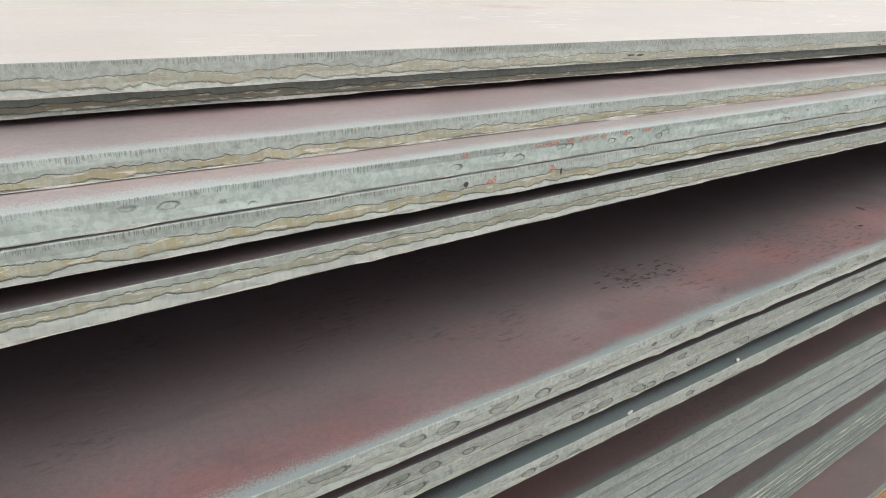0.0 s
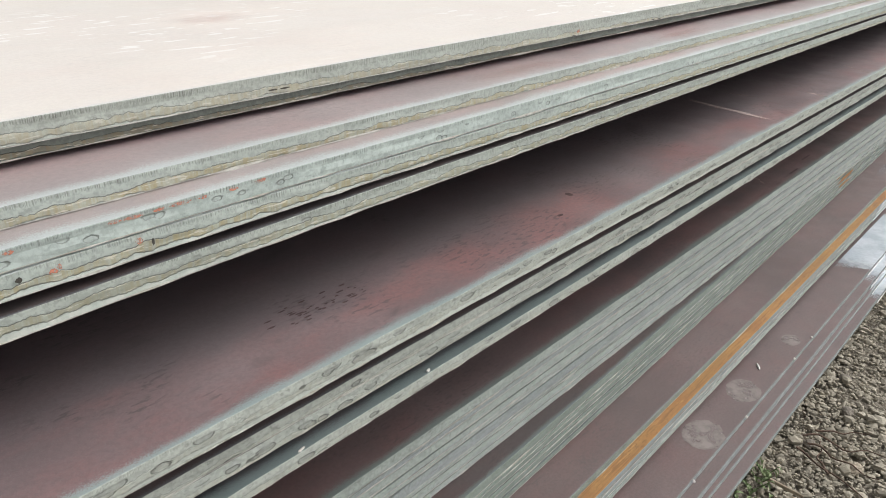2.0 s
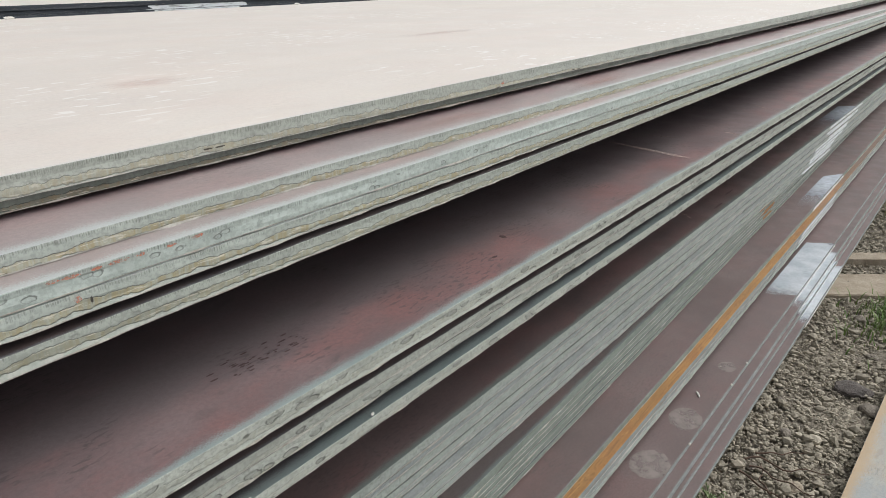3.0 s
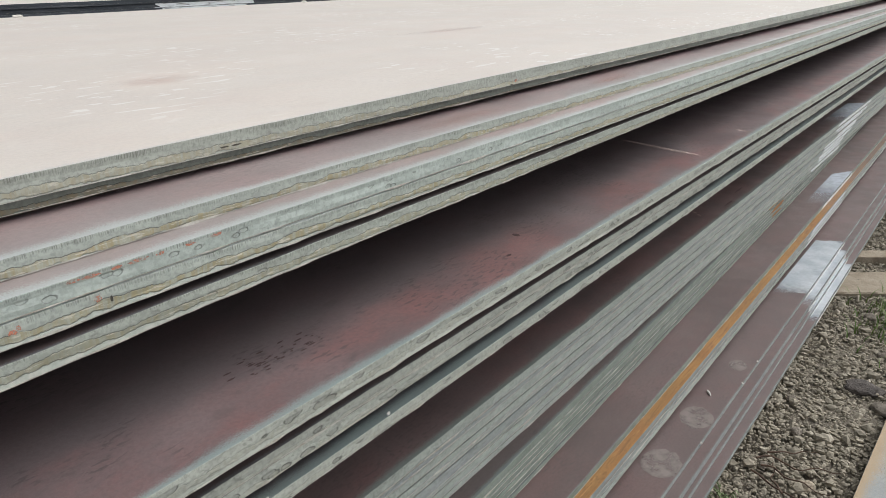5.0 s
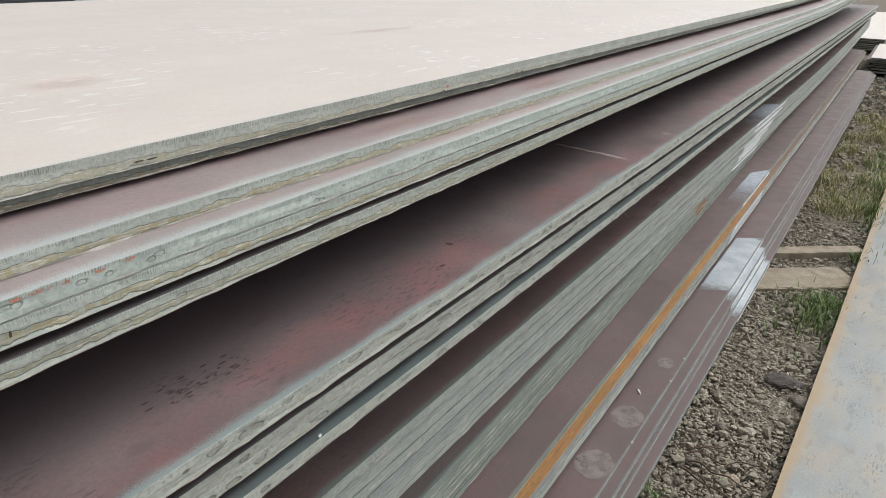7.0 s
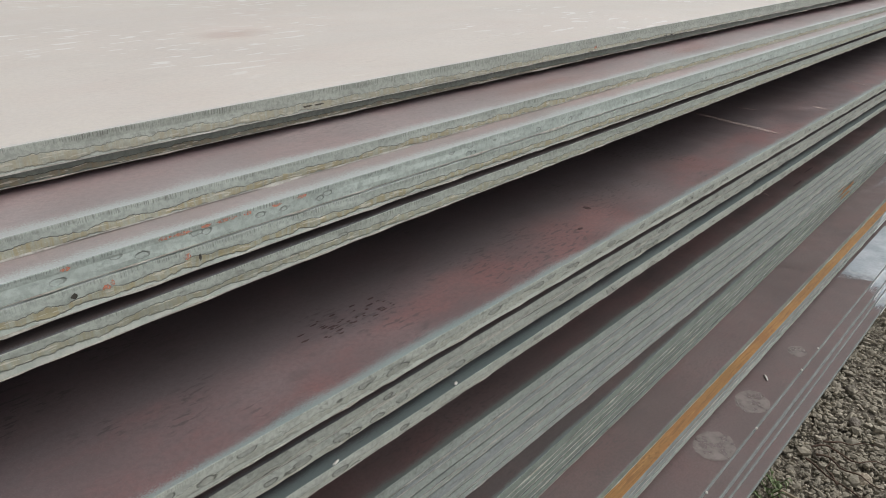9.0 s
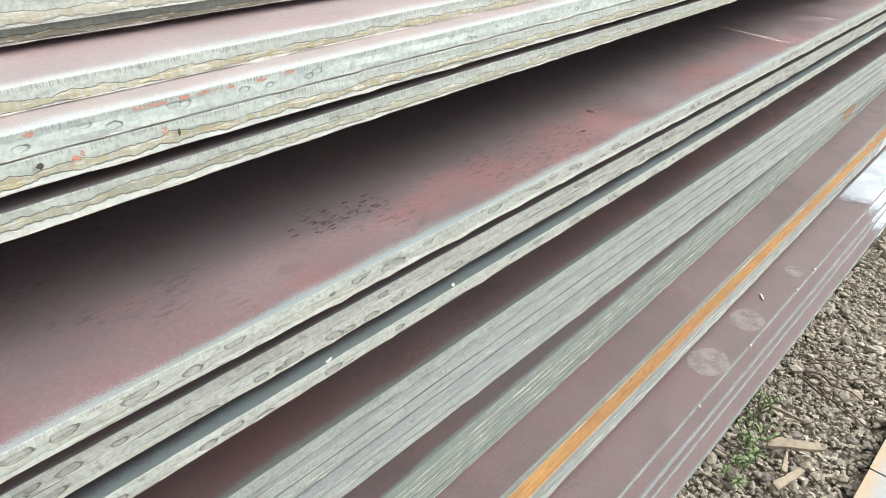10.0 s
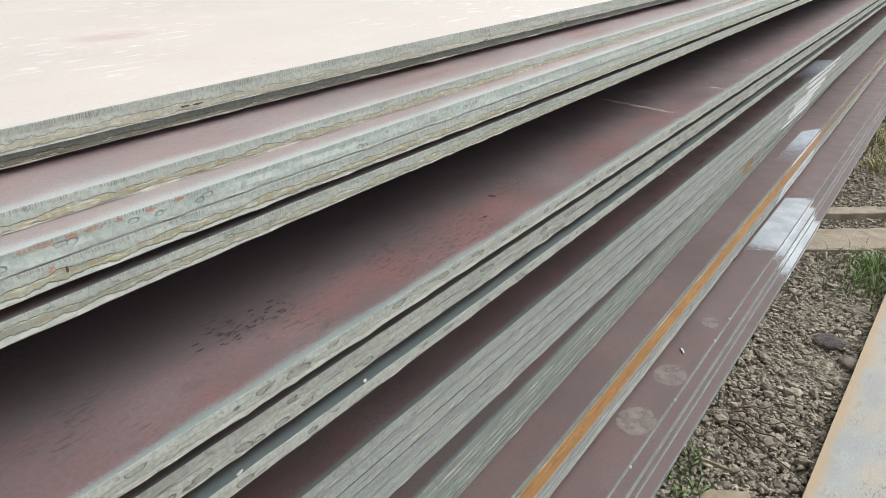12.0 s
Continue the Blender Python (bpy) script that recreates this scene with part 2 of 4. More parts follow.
RUSTY = mill_scale("rusted_ledge", (0.4, 0.215, 0.075), (0.27, 0.115, 0.045), (0.16, 0.08, 0.035), 0.8, rim=(0.4, 0.27, 0.13), rim_width=0.005, rough=0.7, gloss=1.45, smudge=0.9, fade=(0.17, 0.12, 0.1), streaks=0.55)
# scale darkened so its colour carries the black of the tight gaps
SCALE_SHADED = mill_scale("mill_scale_gap_shade", (0.1, 0.08, 0.08), (0.14, 0.08, 0.075), (0.05, 0.04, 0.04), 0.4, rim=(0.13, 0.14, 0.15), rim_width=0.012, rough=0.6, gloss=1.5, smudge=0.3)
EDGE_PALE = cut_edge("cut_edge_pale", 0.0335 * U, (0.42, 0.452, 0.41), (0.35, 0.3, 0.185), 0.6)
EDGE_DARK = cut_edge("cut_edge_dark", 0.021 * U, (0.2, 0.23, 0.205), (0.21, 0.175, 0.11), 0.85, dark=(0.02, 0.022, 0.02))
EDGE_OCHRE = cut_edge("cut_edge_ochre", T, (0.415, 0.458, 0.422), (0.33, 0.288, 0.168), 0.9)
EDGE_BLUE = cut_edge("cut_edge_bluegrey", T, (0.475, 0.537, 0.508), (0.4, 0.4, 0.36), 0.0, 0.75, often=0.36)
EDGE_OVAL = cut_edge("cut_edge_dented", T, (0.41, 0.435, 0.395), (0.31, 0.3, 0.235), 0.35, 1.0, dark=(0.05, 0.05, 0.044), long=1.7, often=0.26, dashes=0.28, drag=0.1)
EDGE_WAVY = cut_edge("cut_edge_wavy", T, (0.385, 0.418, 0.38), (0.3, 0.28, 0.185), 0.8, 0.5, dark=(0.05, 0.05, 0.042))
EDGE_THIN = cut_edge("cut_edge_thin", T, (0.355, 0.395, 0.365), (0.26, 0.27, 0.23), 0.0, drag=0.1, dashes=0.3)
EDGE_SLIM = cut_edge("cut_edge_slim", T, (0.3, 0.33, 0.325), (0.2, 0.2, 0.18), 0.0, drag=0.3, dashes=0.35)
EDGE_GREEN = cut_edge("cut_edge_greenish", T, (0.225, 0.265, 0.235), (0.18, 0.2, 0.16), 0.0, drag=0.2, dashes=0.15)
EDGE_RUST = cut_edge("cut_edge_rusting", T, (0.28, 0.31, 0.3), (0.3, 0.2, 0.1), 0.3, drag=0.3, rust=0.5)


def plain(name, a, b, scale, rough=0.8, bump=0.4, dist=0.004, gloss=1.45):
    n = Nodes(name)
    c = n.coord()
    g, h = n.noise(c, scale, 6, 0.65), n.noise(c, scale * 7, 4, 0.6)
    col = n.mix(n.ramp(g, 0.35, 0.68), a, b)
    col = n.mix(n.math("MULTIPLY", n.ramp(h, 0.4, 0.7), 0.4), col, tuple(v * 0.55 for v in a))
    n.set(Base_Color=col, Roughness=rough, IOR=gloss)
    n.bump(n.math("ADD", g, h), bump, dist)
    return n.mat


BURR = plain("slag", (0.5, 0.49, 0.45), (0.3, 0.28, 0.24), 60, 0.5, 0.5, 0.001)


# ---- meshes ----
def part(name, bm, material, parent=None, label=""):
    me = bpy.data.meshes.new(name)
    bm.to_mesh(me)
    bm.free()
    for m in material if isinstance(material, (list, tuple)) else [material]:
        me.materials.append(m)
    ob = new(name, me)
    if parent:
        ob.parent = parent
    if label:
        tagged(ob, label)
    return ob


def mesh_from(name, verts, faces, materials, index=None, smooth=False):
    me = bpy.data.meshes.new(name)
    me.from_pydata(verts, [], faces)
    for m in materials:
        me.materials.append(m)
    if index is not None:
        me.polygons.foreach_set("material_index", index)
    if smooth:
        me.polygons.foreach_set("use_smooth", [True] * len(me.polygons))
    me.update()
    return new(name, me)


def stations(x0, x1, fine):
    xs, x = [], x0
    while x < x1:
        xs.append(x)
        x += fine if -0.9 < x < 4.5 else (fine * 4 if -0.9 < x < 7 else 0.25)
    return xs + [x1]


def rise(x, lift, start=6.0):
    """How far a plate that is bent upwards has left the level at x."""
    return lift * max(0.0, x - start) ** 2


def droop(x, dip):
    """How far a plate's near end hangs below its line at x."""
    return dip * min(1.0, max(0.0, 0.5 - x))


def steel_plate(y, z, th, top, edge, label, x0=-2.6, x1=12.2, width=3.05, skew=0.0, slope=0.0, lift=0.0, start=6.0, fine=0.02, rough=1.0, dip=0.0, group="stacked steel plates"):
    """A rolled plate with a flame-cut front edge; its origin lies on the front top arris."""
    t, w, b = th * U, width * U, 0.0006
    verts, faces, index = [], [], []
    seed = rnd.random() * 90
    xs = stations(x0, x1, fine)
    for x in xs:
        dz = rise(x, lift, start) + slope * x - droop(x, dip)
        e = [noise.noise(Vector((x * 21, i * 3.7 + seed, 0))) * 0.0011 * rough + noise.noise(Vector((x * 2.1, seed, i))) * 0.0012 * rough for i in range(4)]
        burr = max(0.0, noise.noise(Vector((x * 13, seed, 7)))) * 0.0022 * rough
        for py, pz in ((w, 0), (0.5, 0), (0.06, 0), (b * 1.2 + e[0], 0), (e[0], -b), (e[1], -t * 0.36), (e[2], -t * 0.7), (e[3], -t + b), (b + e[3], -t - burr), (0.05, -t), (w, -t)):
            verts.append((x, py, pz + dz))
    k = 11
    for i in range(len(xs) - 1):
        for j in range(k):
            a, c = i * k + j, i * k + (j + 1) % k
            faces.append((a, a + k, c + k, c))
            index.append(1 if 3 <= j <= 7 else 0)
    n = len(xs) - 1
    faces += [tuple(range(k)), tuple(n * k + j for j in reversed(range(k)))]
    index += [1, 1]
    ob = mesh_from("steel_plate", verts, faces, [top, edge], index)
    ob.matrix_world = pose(0, y * U, ht(z), 0, 0, math.degrees(math.atan(skew)))
    if fine < 0.05 and rough > 0.5:
        slag_burr(ob, xs, t, seed, lambda x: rise(x, lift, start) + slope * x - droop(x, dip))
    return tagged(ob, label, "steel plate", group)


def slag_burr(plate, xs, t, seed, level):
    """The ragged bead of slag that hangs along a flame-cut plate's lower arris."""
    verts, faces = [], []
    for x in xs:
        a = noise.noise(Vector((x * 17, seed + 40, 1))) + 0.6 * noise.noise(Vector((x * 55, seed, 2)))
        r = 0.0005 + 0.0026 * max(0.0, a)
        for ang in (30, 120, 210, 300):
            verts.append((x, 0.0002 + r * math.cos(radians(ang)) - 0.0006, level(x) - t + r * math.sin(radians(ang))))
    for i in range(len(xs) - 1):
        for j in range(4):
            a, b = i * 4 + j, i * 4 + (j + 1) % 4
            faces.append((a, b, b + 4, a + 4))
    ob = mesh_from("slag_burr", verts, faces, [BURR])
    ob.parent = plate
    tagged(ob, "pale bead of slag along the lower edge")


# ---- the stack ----
SLOPE, LOW_SLOPE, UNDER_SLOPE = 0.005, 0.001, 0.0015
plates = {}
plates["t1"] = steel_plate(0.0, 0.005, 0.0335, SCALE_TOP_SHEEN, EDGE_PALE, "thick mill-scaled steel plate on top of the stack, painted pale with sky sheen", slope=SLOPE, lift=0.0025, x1=15.2)
plates["t2"] = steel_plate(0.016, -0.0298, 0.0210, SCALE_SHADED, EDGE_DARK, "thick steel plate with an oily dark cut edge", slope=SLOPE, lift=0.0025, x1=15.2)
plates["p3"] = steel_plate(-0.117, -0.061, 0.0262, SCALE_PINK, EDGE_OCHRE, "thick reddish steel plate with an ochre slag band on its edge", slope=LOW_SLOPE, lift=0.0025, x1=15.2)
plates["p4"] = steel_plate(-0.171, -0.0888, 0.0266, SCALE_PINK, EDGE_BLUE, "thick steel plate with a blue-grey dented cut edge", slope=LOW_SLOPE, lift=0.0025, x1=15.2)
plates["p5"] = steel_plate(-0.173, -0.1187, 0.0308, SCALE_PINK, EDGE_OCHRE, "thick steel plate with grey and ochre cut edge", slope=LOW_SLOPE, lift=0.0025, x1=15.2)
plates["p6"] = steel_plate(-0.173, -0.1645, 0.030, SCALE_SHADED, EDGE_WAVY, "thick steel plate with wavy slag lines over a dark gap", slope=UNDER_SLOPE, dip=0.008, lift=0.0025, x1=15.2)
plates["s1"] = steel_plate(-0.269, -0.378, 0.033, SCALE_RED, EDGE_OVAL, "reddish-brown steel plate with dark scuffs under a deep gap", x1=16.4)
plates["m2"] = steel_plate(-0.240, -0.456, 0.0212, SCALE_SHADED, EDGE_OVAL, "steel plate with a pitted grey cut edge", x1=16.4)
plates["m3"] = steel_plate(-0.241, -0.4798, 0.0232, SCALE_SHADED, EDGE_OVAL, "steel plate with a pitted grey cut edge", x1=16.4)
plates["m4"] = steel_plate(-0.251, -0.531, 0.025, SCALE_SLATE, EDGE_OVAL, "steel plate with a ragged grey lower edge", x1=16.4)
zt = -0.847
for i, th in enumerate((0.034, 0.017, 0.03, 0.023, 0.016, 0.032, 0.019, 0.028, 0.019)):
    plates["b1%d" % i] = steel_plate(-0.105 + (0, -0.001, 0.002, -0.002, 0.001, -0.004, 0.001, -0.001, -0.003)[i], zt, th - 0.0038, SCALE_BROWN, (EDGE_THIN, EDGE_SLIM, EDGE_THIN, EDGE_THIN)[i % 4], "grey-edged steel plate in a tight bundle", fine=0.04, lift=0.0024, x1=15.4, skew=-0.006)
    zt -= th
for i, th in enumerate((0.034, 0.017, 0.028, 0.018, 0.028, 0.019)):
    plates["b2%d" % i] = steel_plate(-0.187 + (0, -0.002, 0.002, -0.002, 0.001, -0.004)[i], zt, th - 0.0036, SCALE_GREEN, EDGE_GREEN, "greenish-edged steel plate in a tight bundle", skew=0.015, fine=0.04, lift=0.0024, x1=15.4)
    zt -= th
zt_b2 = ht(zt) + 0.0015
plates["c1"] = steel_plate(-0.295, -1.2155, 0.026, SCALE_LEDGE, EDGE_GREEN, "brown steel plate with a clean exposed ledge", fine=0.04, x1=14.5)
plates["c2"] = steel_plate(-0.335, -1.2430, 0.027, RUSTY, EDGE_RUST, "steel plate with an orange rusted ledge", fine=0.04, x1=14.5)
for i in range(2):
    plates["c%d" % (3 + i)] = steel_plate(-0.337 - 0.004 * i, -1.2715 - 0.0185 * i, 0.0168, SCALE_BROWN, EDGE_RUST if i == 0 else EDGE_THIN, "blue-grey edged steel plate in the lower stack", fine=0.04, x1=14.5)
plates["d1"] = steel_plate(-0.455, -1.358, 0.020, SCALE_LEDGE, EDGE_SLIM, "wide brown steel plate ledge near the ground", fine=0.04, skew=-0.008, rough=0.45, x1=12.4)
plates["d2"] = steel_plate(-0.495, -1.379, 0.028, SCALE_LEDGE, EDGE_SLIM, "brown steel plate near the ground", fine=0.04, skew=-0.008, rough=0.45, x1=12.4)
plates["d3"] = steel_plate(-0.511, -1.408, 0.016, SCALE_LEDGE, EDGE_SLIM, "brown steel plate near the ground", fine=0.04, skew=-0.008, rough=0.45, x1=12.4)
plates["d4"] = steel_plate(-0.549, -1.4245, 0.020, SCALE_LEDGE, EDGE_SLIM, "lowest brown steel plate resting on concrete sleepers", fine=0.04, skew=-0.008, rough=0.45, x1=12.4)

# ---- marks on the stack ----
PAINT = Nodes("white_spray_paint")
pc = PAINT.coord()
pa = PAINT.noise(pc, 55, 5, 0.7)
pg = PAINT.t.nodes.new("ShaderNodeTexCoord").outputs["Generated"]
px = PAINT.math("ADD", PAINT.axes(pg)[0], PAINT.math("MULTIPLY", PAINT.math("SUBTRACT", PAINT.noise(pc, 16, 4, 0.7), 0.5), 0.22))
fade = PAINT.math("MULTIPLY", PAINT.ramp(px, -0.04, 0.22), PAINT.ramp(px, 0.93, 1.04, 1.0, 0.0))
PAINT.set(Base_Color=PAINT.mix(PAINT.ramp(PAINT.noise(pc, 9, 3), 0.3, 0.7), (0.6, 0.65, 0.69), (0.43, 0.49, 0.54)), Roughness=0.55, Alpha=PAINT.math("MULTIPLY", fade, PAINT.ramp(pa, 0.2, 0.8, 0.74, 0.9)))
PAINT_WHITE = PAINT.mat
EDGED = Nodes("white_paint_on_edges")
ec = EDGED.coord()
EDGED.set(Base_Color=EDGED.mix(EDGED.noise(ec, 40, 4, 0.6), (0.84, 0.87, 0.88), (0.62, 0.67, 0.7)), Roughness=0.6, Alpha=EDGED.ramp(EDGED.noise(EDGED.stretch(ec, 18, 1, 160), 1.0, 4, 0.65), 0.3, 0.5, 0.35, 0.97))
PAINT_EDGE = EDGED.mat
THIN = Nodes("thin_spray_mist")
tp = THIN.axes(THIN.t.nodes.new("ShaderNodeTexCoord").outputs["Generated"])[0]
THIN.set(Base_Color=(0.5, 0.56, 0.63), Roughness=0.6, Alpha=THIN.math("MULTIPLY", THIN.ramp(tp, 0.0, 0.75), THIN.ramp(THIN.noise(THIN.coord(), 30, 5, 0.7), 0.25, 0.7, 0.6, 0.95)))
PAINT_MIST = THIN.mat
ORA = Nodes("orange_marking_paint")
oc = ORA.coord()
ORA.set(Base_Color=ORA.mix(ORA.noise(oc, 90, 3), (0.62, 0.15, 0.07), (0.45, 0.24, 0.17)), Roughness=0.7, Alpha=ORA.ramp(ORA.noise(oc, 330, 4, 0.7), 0.4, 0.58, 0.1, 0.95))
ORANGE = ORA.mat


def sheet(name, plate, rows, material, label, rag=0.01):
    """A coat of paint on a plate. rows: (y, z, x start, x end) across the coat, in the plate's own metres."""
    verts, faces = [], []
    n = 24
    for k, (y, z, a, b) in enumerate(rows):
        a += rnd.uniform(-rag, rag)
        b += rnd.uniform(-rag, rag)
        for i in range(n + 1):
            verts.append((a + (b - a) * i / n, y, z))
    for k in range(len(rows) - 1):
        for i in range(n):
            p = k * (n + 1) + i
            faces.append((p, p + 1, p + n + 2, p + n + 1))
    ob = mesh_from(name, verts, faces, [material])
    ob.parent = plate
    return tagged(ob, label)


def top_coat(plate, depth, x0, x1, shift, material=PAINT_WHITE, label="patch of white spray paint on the top face"):
    k = 8
    sheet("paint_mark", plate, [(depth * i / k + 0.001, 0.0012, x0 - shift * i / k, x1 - shift * i / k) for i in range(k + 1)], material, label, 0.008)


def edge_coat(plate, th, x0, x1, material=PAINT_EDGE, rag=0.03):
    t = th * U
    sheet("edge_paint", plate, [(-0.0032, -t * f, x0, x1) for f in (0.06, 0.3, 0.55, 0.8, 0.97)], material, "white spray paint on the cut edge", rag)


top_coat(plates["d1"], 0.118, 3.04, 3.84, 0.09)
edge_coat(plates["d1"], 0.020, 3.0, 3.84, rag=0.01)
top_coat(plates["d2"], 0.032, 2.96, 3.76, 0.03)
edge_coat(plates["d2"], 0.028, 2.93, 3.72, rag=0.01)
top_coat(plates["d3"], 0.010, 2.93, 3.70, 0.01)
edge_coat(plates["d3"], 0.016, 2.92, 3.70, rag=0.01)
top_coat(plates["d4"], 0.030, 2.90, 3.68, 0.03)
edge_coat(plates["d4"], 0.020, 2.88, 3.64, rag=0.01)
top_coat(plates["c1"], 0.088, 4.08, 4.9, 0.16, PAINT_MIST)
edge_coat(plates["c1"], 0.026, 4.0, 4.88, rag=0.02)
for k, a, b in (("c2", 3.62, 4.5), ("c3", 3.55, 4.42), ("c4", 3.48, 4.4)):
    edge_coat(plates[k], 0.027 if k == "c2" else 0.0168, a, b)
top_coat(plates["b10"], 0.1, 4.82, 5.75, 0.1, PAINT_MIST)
for i in range(9):
    edge_coat(plates["b1%d" % i], 0.022, 4.8 - 0.07 * i + (0.22 if i in (2, 3) else 0) + rnd.uniform(-0.06, 0.06), 5.9 - 0.12 * i + rnd.uniform(-0.1, 0.1))
RUST = plain("rust_bloom", (0.36, 0.19, 0.07), (0.25, 0.13, 0.06), 40, 0.85, 0.4, 0.001)
for i in range(4):
    sheet("rust_patch", plates["b2%d" % i], [(-0.003, -0.0155 * f, 3.4 + 0.05 * i + rnd.uniform(-0.06, 0.06), 3.75 - 0.02 * i + rnd.uniform(-0.06, 0.06)) for f in (0.05, 0.5, 0.95)], RUST, "orange rust on the cut edge", 0.03)

# orange marking paint on the upper plates
def daub(plate, x, z, w, h, label="smear of orange marking paint", y=-0.0034, material=ORANGE):
    bm = bmesh.new()
    ring = []
    for i in range(14):
        a = i / 14 * math.tau
        r = 1 + 0.45 * noise.noise(Vector((math.cos(a) * 2 + x * 40, math.sin(a) * 2, z * 90)))
        ring.append(bm.verts.new((x + w / 2 * r * math.cos(a), y, z + h / 2 * r * math.sin(a))))
    bm.faces.new(ring)
    return part("paint_daub", bm, material, plate, label)


for x, w in ((0.165, 0.012), (0.185, 0.016), (0.212, 0.01), (0.236, 0.02), (0.262, 0.008), (0.3, 0.01), (0.335, 0.014), (0.07, 0.008)):
    daub(plates["p4"], x, -0.0022 - rnd.random() * 0.001, w * 1.2, 0.004)
daub(plates["p5"], 0.102, -0.0085, 0.008, 0.006, "orange splash of marking paint")
daub(plates["p5"], 0.108, -0.0055, 0.004, 0.006, "orange splash of marking paint")
daub(plates["p5"], 0.186, -0.0045, 0.008, 0.007, "faded orange marking paint")
DARK = plain("dark_gouge", (0.05, 0.045, 0.04), (0.09, 0.08, 0.06), 80, 0.7, 0.5, 0.001)
daub(plates["p5"], 0.2, -0.010, 0.003, 0.008, "dark upright gouge in the cut edge", material=DARK)
daub(plates["p5"], 0.072, -0.007, 0.006, 0.006, "dark gouge in the cut edge", material=DARK)
for x in (0.455, 0.475, 1.19, 1.53, 1.56, 2.5, 2.6):
    daub(plates["t1"], x, -0.014 - rnd.random() * 0.006, 0.016, 0.0022, "dark gouge in the cut edge", material=DARK)
daub(plates["t1"], 1.205, -0.012, 0.012, 0.006, "rusty gouge in the cut edge")

# pale scratches and water stains on the exposed ledges
SCRATCH = Nodes("pale_scratch")
SCRATCH.set(Base_Color=(0.7, 0.56, 0.52), Roughness=0.6, Alpha=SCRATCH.ramp(SCRATCH.noise(SCRATCH.stretch(SCRATCH.coord(), 170, 22, 1), 1.0, 4, 0.75), 0.36, 0.62, 0.05, 0.68))
STAIN = Nodes("dried_water_stain")
STAIN.set(Base_Color=(0.3, 0.26, 0.245), Roughness=0.5, Alpha=STAIN.ramp(STAIN.noise(STAIN.coord(), 24, 4), 0.3, 0.62, 0.35, 0.75))


def streak(plate, x0, y0, x1, y1, w, label="long pale scratch across the mill scale"):
    bm = bmesh.new()
    d = Vector((x1 - x0, y1 - y0, 0))
    nrm = Vector((-d.y, d.x, 0)).normalized()
    prev = None
    for i in range(17):
        f = i / 16
        c = Vector((x0, y0, 0.0012)) + d * f + nrm * 0.004 * noise.noise(Vector((f * 5, x0 * 9, 0)))
        h = w * (0.25 + 0.75 * math.sin(math.pi * min(1, f * 0.9 + 0.08))) * (0.7 + 0.5 * rnd.random())
        pair = (bm.verts.new(c - nrm * h / 2), bm.verts.new(c + nrm * h / 2))
        if prev:
            bm.faces.new((prev[0], pair[0], pair[1], prev[1]))
        prev = pair
    part("scratch", bm, SCRATCH.mat, plate, label)


s_y = 0.269 * U
streak(plates["s1"], 1.985, -0.176 + s_y, 2.03, 0.1 + s_y, 0.03)
streak(plates["s1"], 2.21, 0.046 + s_y, 2.23, -0.06 + s_y, 0.012)
streak(plates["s1"], 2.41, -0.21 + s_y, 2.43, -0.14 + s_y, 0.02)
streak(plates["s1"], 2.95, -0.2 + s_y, 3.05, -0.08 + s_y, 0.012)
streak(plates["b10"], 2.55, 0.06, 2.6, 0.12, 0.012)


def stain(plate, x, y, r):
    bm = bmesh.new()
    ring = [bm.verts.new((x + r * 1.25 * math.cos(i / 22 * math.tau) * (1 + 0.12 * rnd.uniform(-1, 1)), max(0.004, y + r * math.sin(i / 22 * math.tau)), 0.0012)) for i in range(22)]
    bm.faces.new(ring)
    part("water_stain", bm, STAIN.mat, plate, "pale dried water stain")


stain(plates["d1"], 1.84, 0.055, 0.05)
stain(plates["d1"], 1.56, 0.055, 0.055)
stain(plates["d1"], 2.24, 0.05, 0.03)


def spot(plate, x, y, a, b, material, label):
    """A small ragged mark on a top face."""
    height = 0.0006 + 0.001 * rnd.random()
    bm = bmesh.new()
    bm.faces.new([bm.verts.new((x + a * k * math.cos(q), y + b * k * math.sin(q), height)) for q, k in ((i / 16 * math.tau, 1 + 0.3 * noise.noise(Vector((i * 0.9, x * 7, y * 5)))) for i in range(16))])
    part("dark_mark", bm, material, plate, label)


SOOT = plain("dark_smudge", (0.075, 0.05, 0.05), (0.12, 0.075, 0.072), 160, 0.6, 0.3, 0.001)
spot(plates["s1"], 1.073, -0.102 + s_y, 0.007, 0.009, SOOT, "dark red blister on the mill scale")
spot(plates["s1"], 0.97, -0.15 + s_y, 0.008, 0.004, SOOT, "dark smudge on the mill scale")
for k in range(40):
    spot(plates["s1"], 0.36 + 0.16 * rnd.random(), 0.1 + 0.05 * rnd.random(), 0.002 + 0.005 * rnd.random(), 0.001 + 0.0012 * rnd.random(), SOOT, "dark smudge on the mill scale")
spot(plates["b10"], 2.78, 0.03, 0.05, 0.004, SOOT, "dark scrape on the mill scale")
spot(plates["b10"], 3.0, 0.055, 0.05, 0.004, SOOT, "dark scrape on the mill scale")

BLOOM = Nodes("faint_rust_bloom")
bp = BLOOM.axes(BLOOM.t.nodes.new("ShaderNodeTexCoord").outputs["Generated"])
br = BLOOM.math("SQRT", BLOOM.math("ADD", BLOOM.math("POWER", BLOOM.math("SUBTRACT", bp[0], 0.5), 2.0), BLOOM.math("POWER", BLOOM.math("SUBTRACT", bp[1], 0.5), 2.0)))
br = BLOOM.math("ADD", br, BLOOM.math("MULTIPLY", BLOOM.math("SUBTRACT", BLOOM.noise(BLOOM.stretch(BLOOM.coord(), 0.6, 1.4, 1), 22, 5, 0.65), 0.5), 0.5))
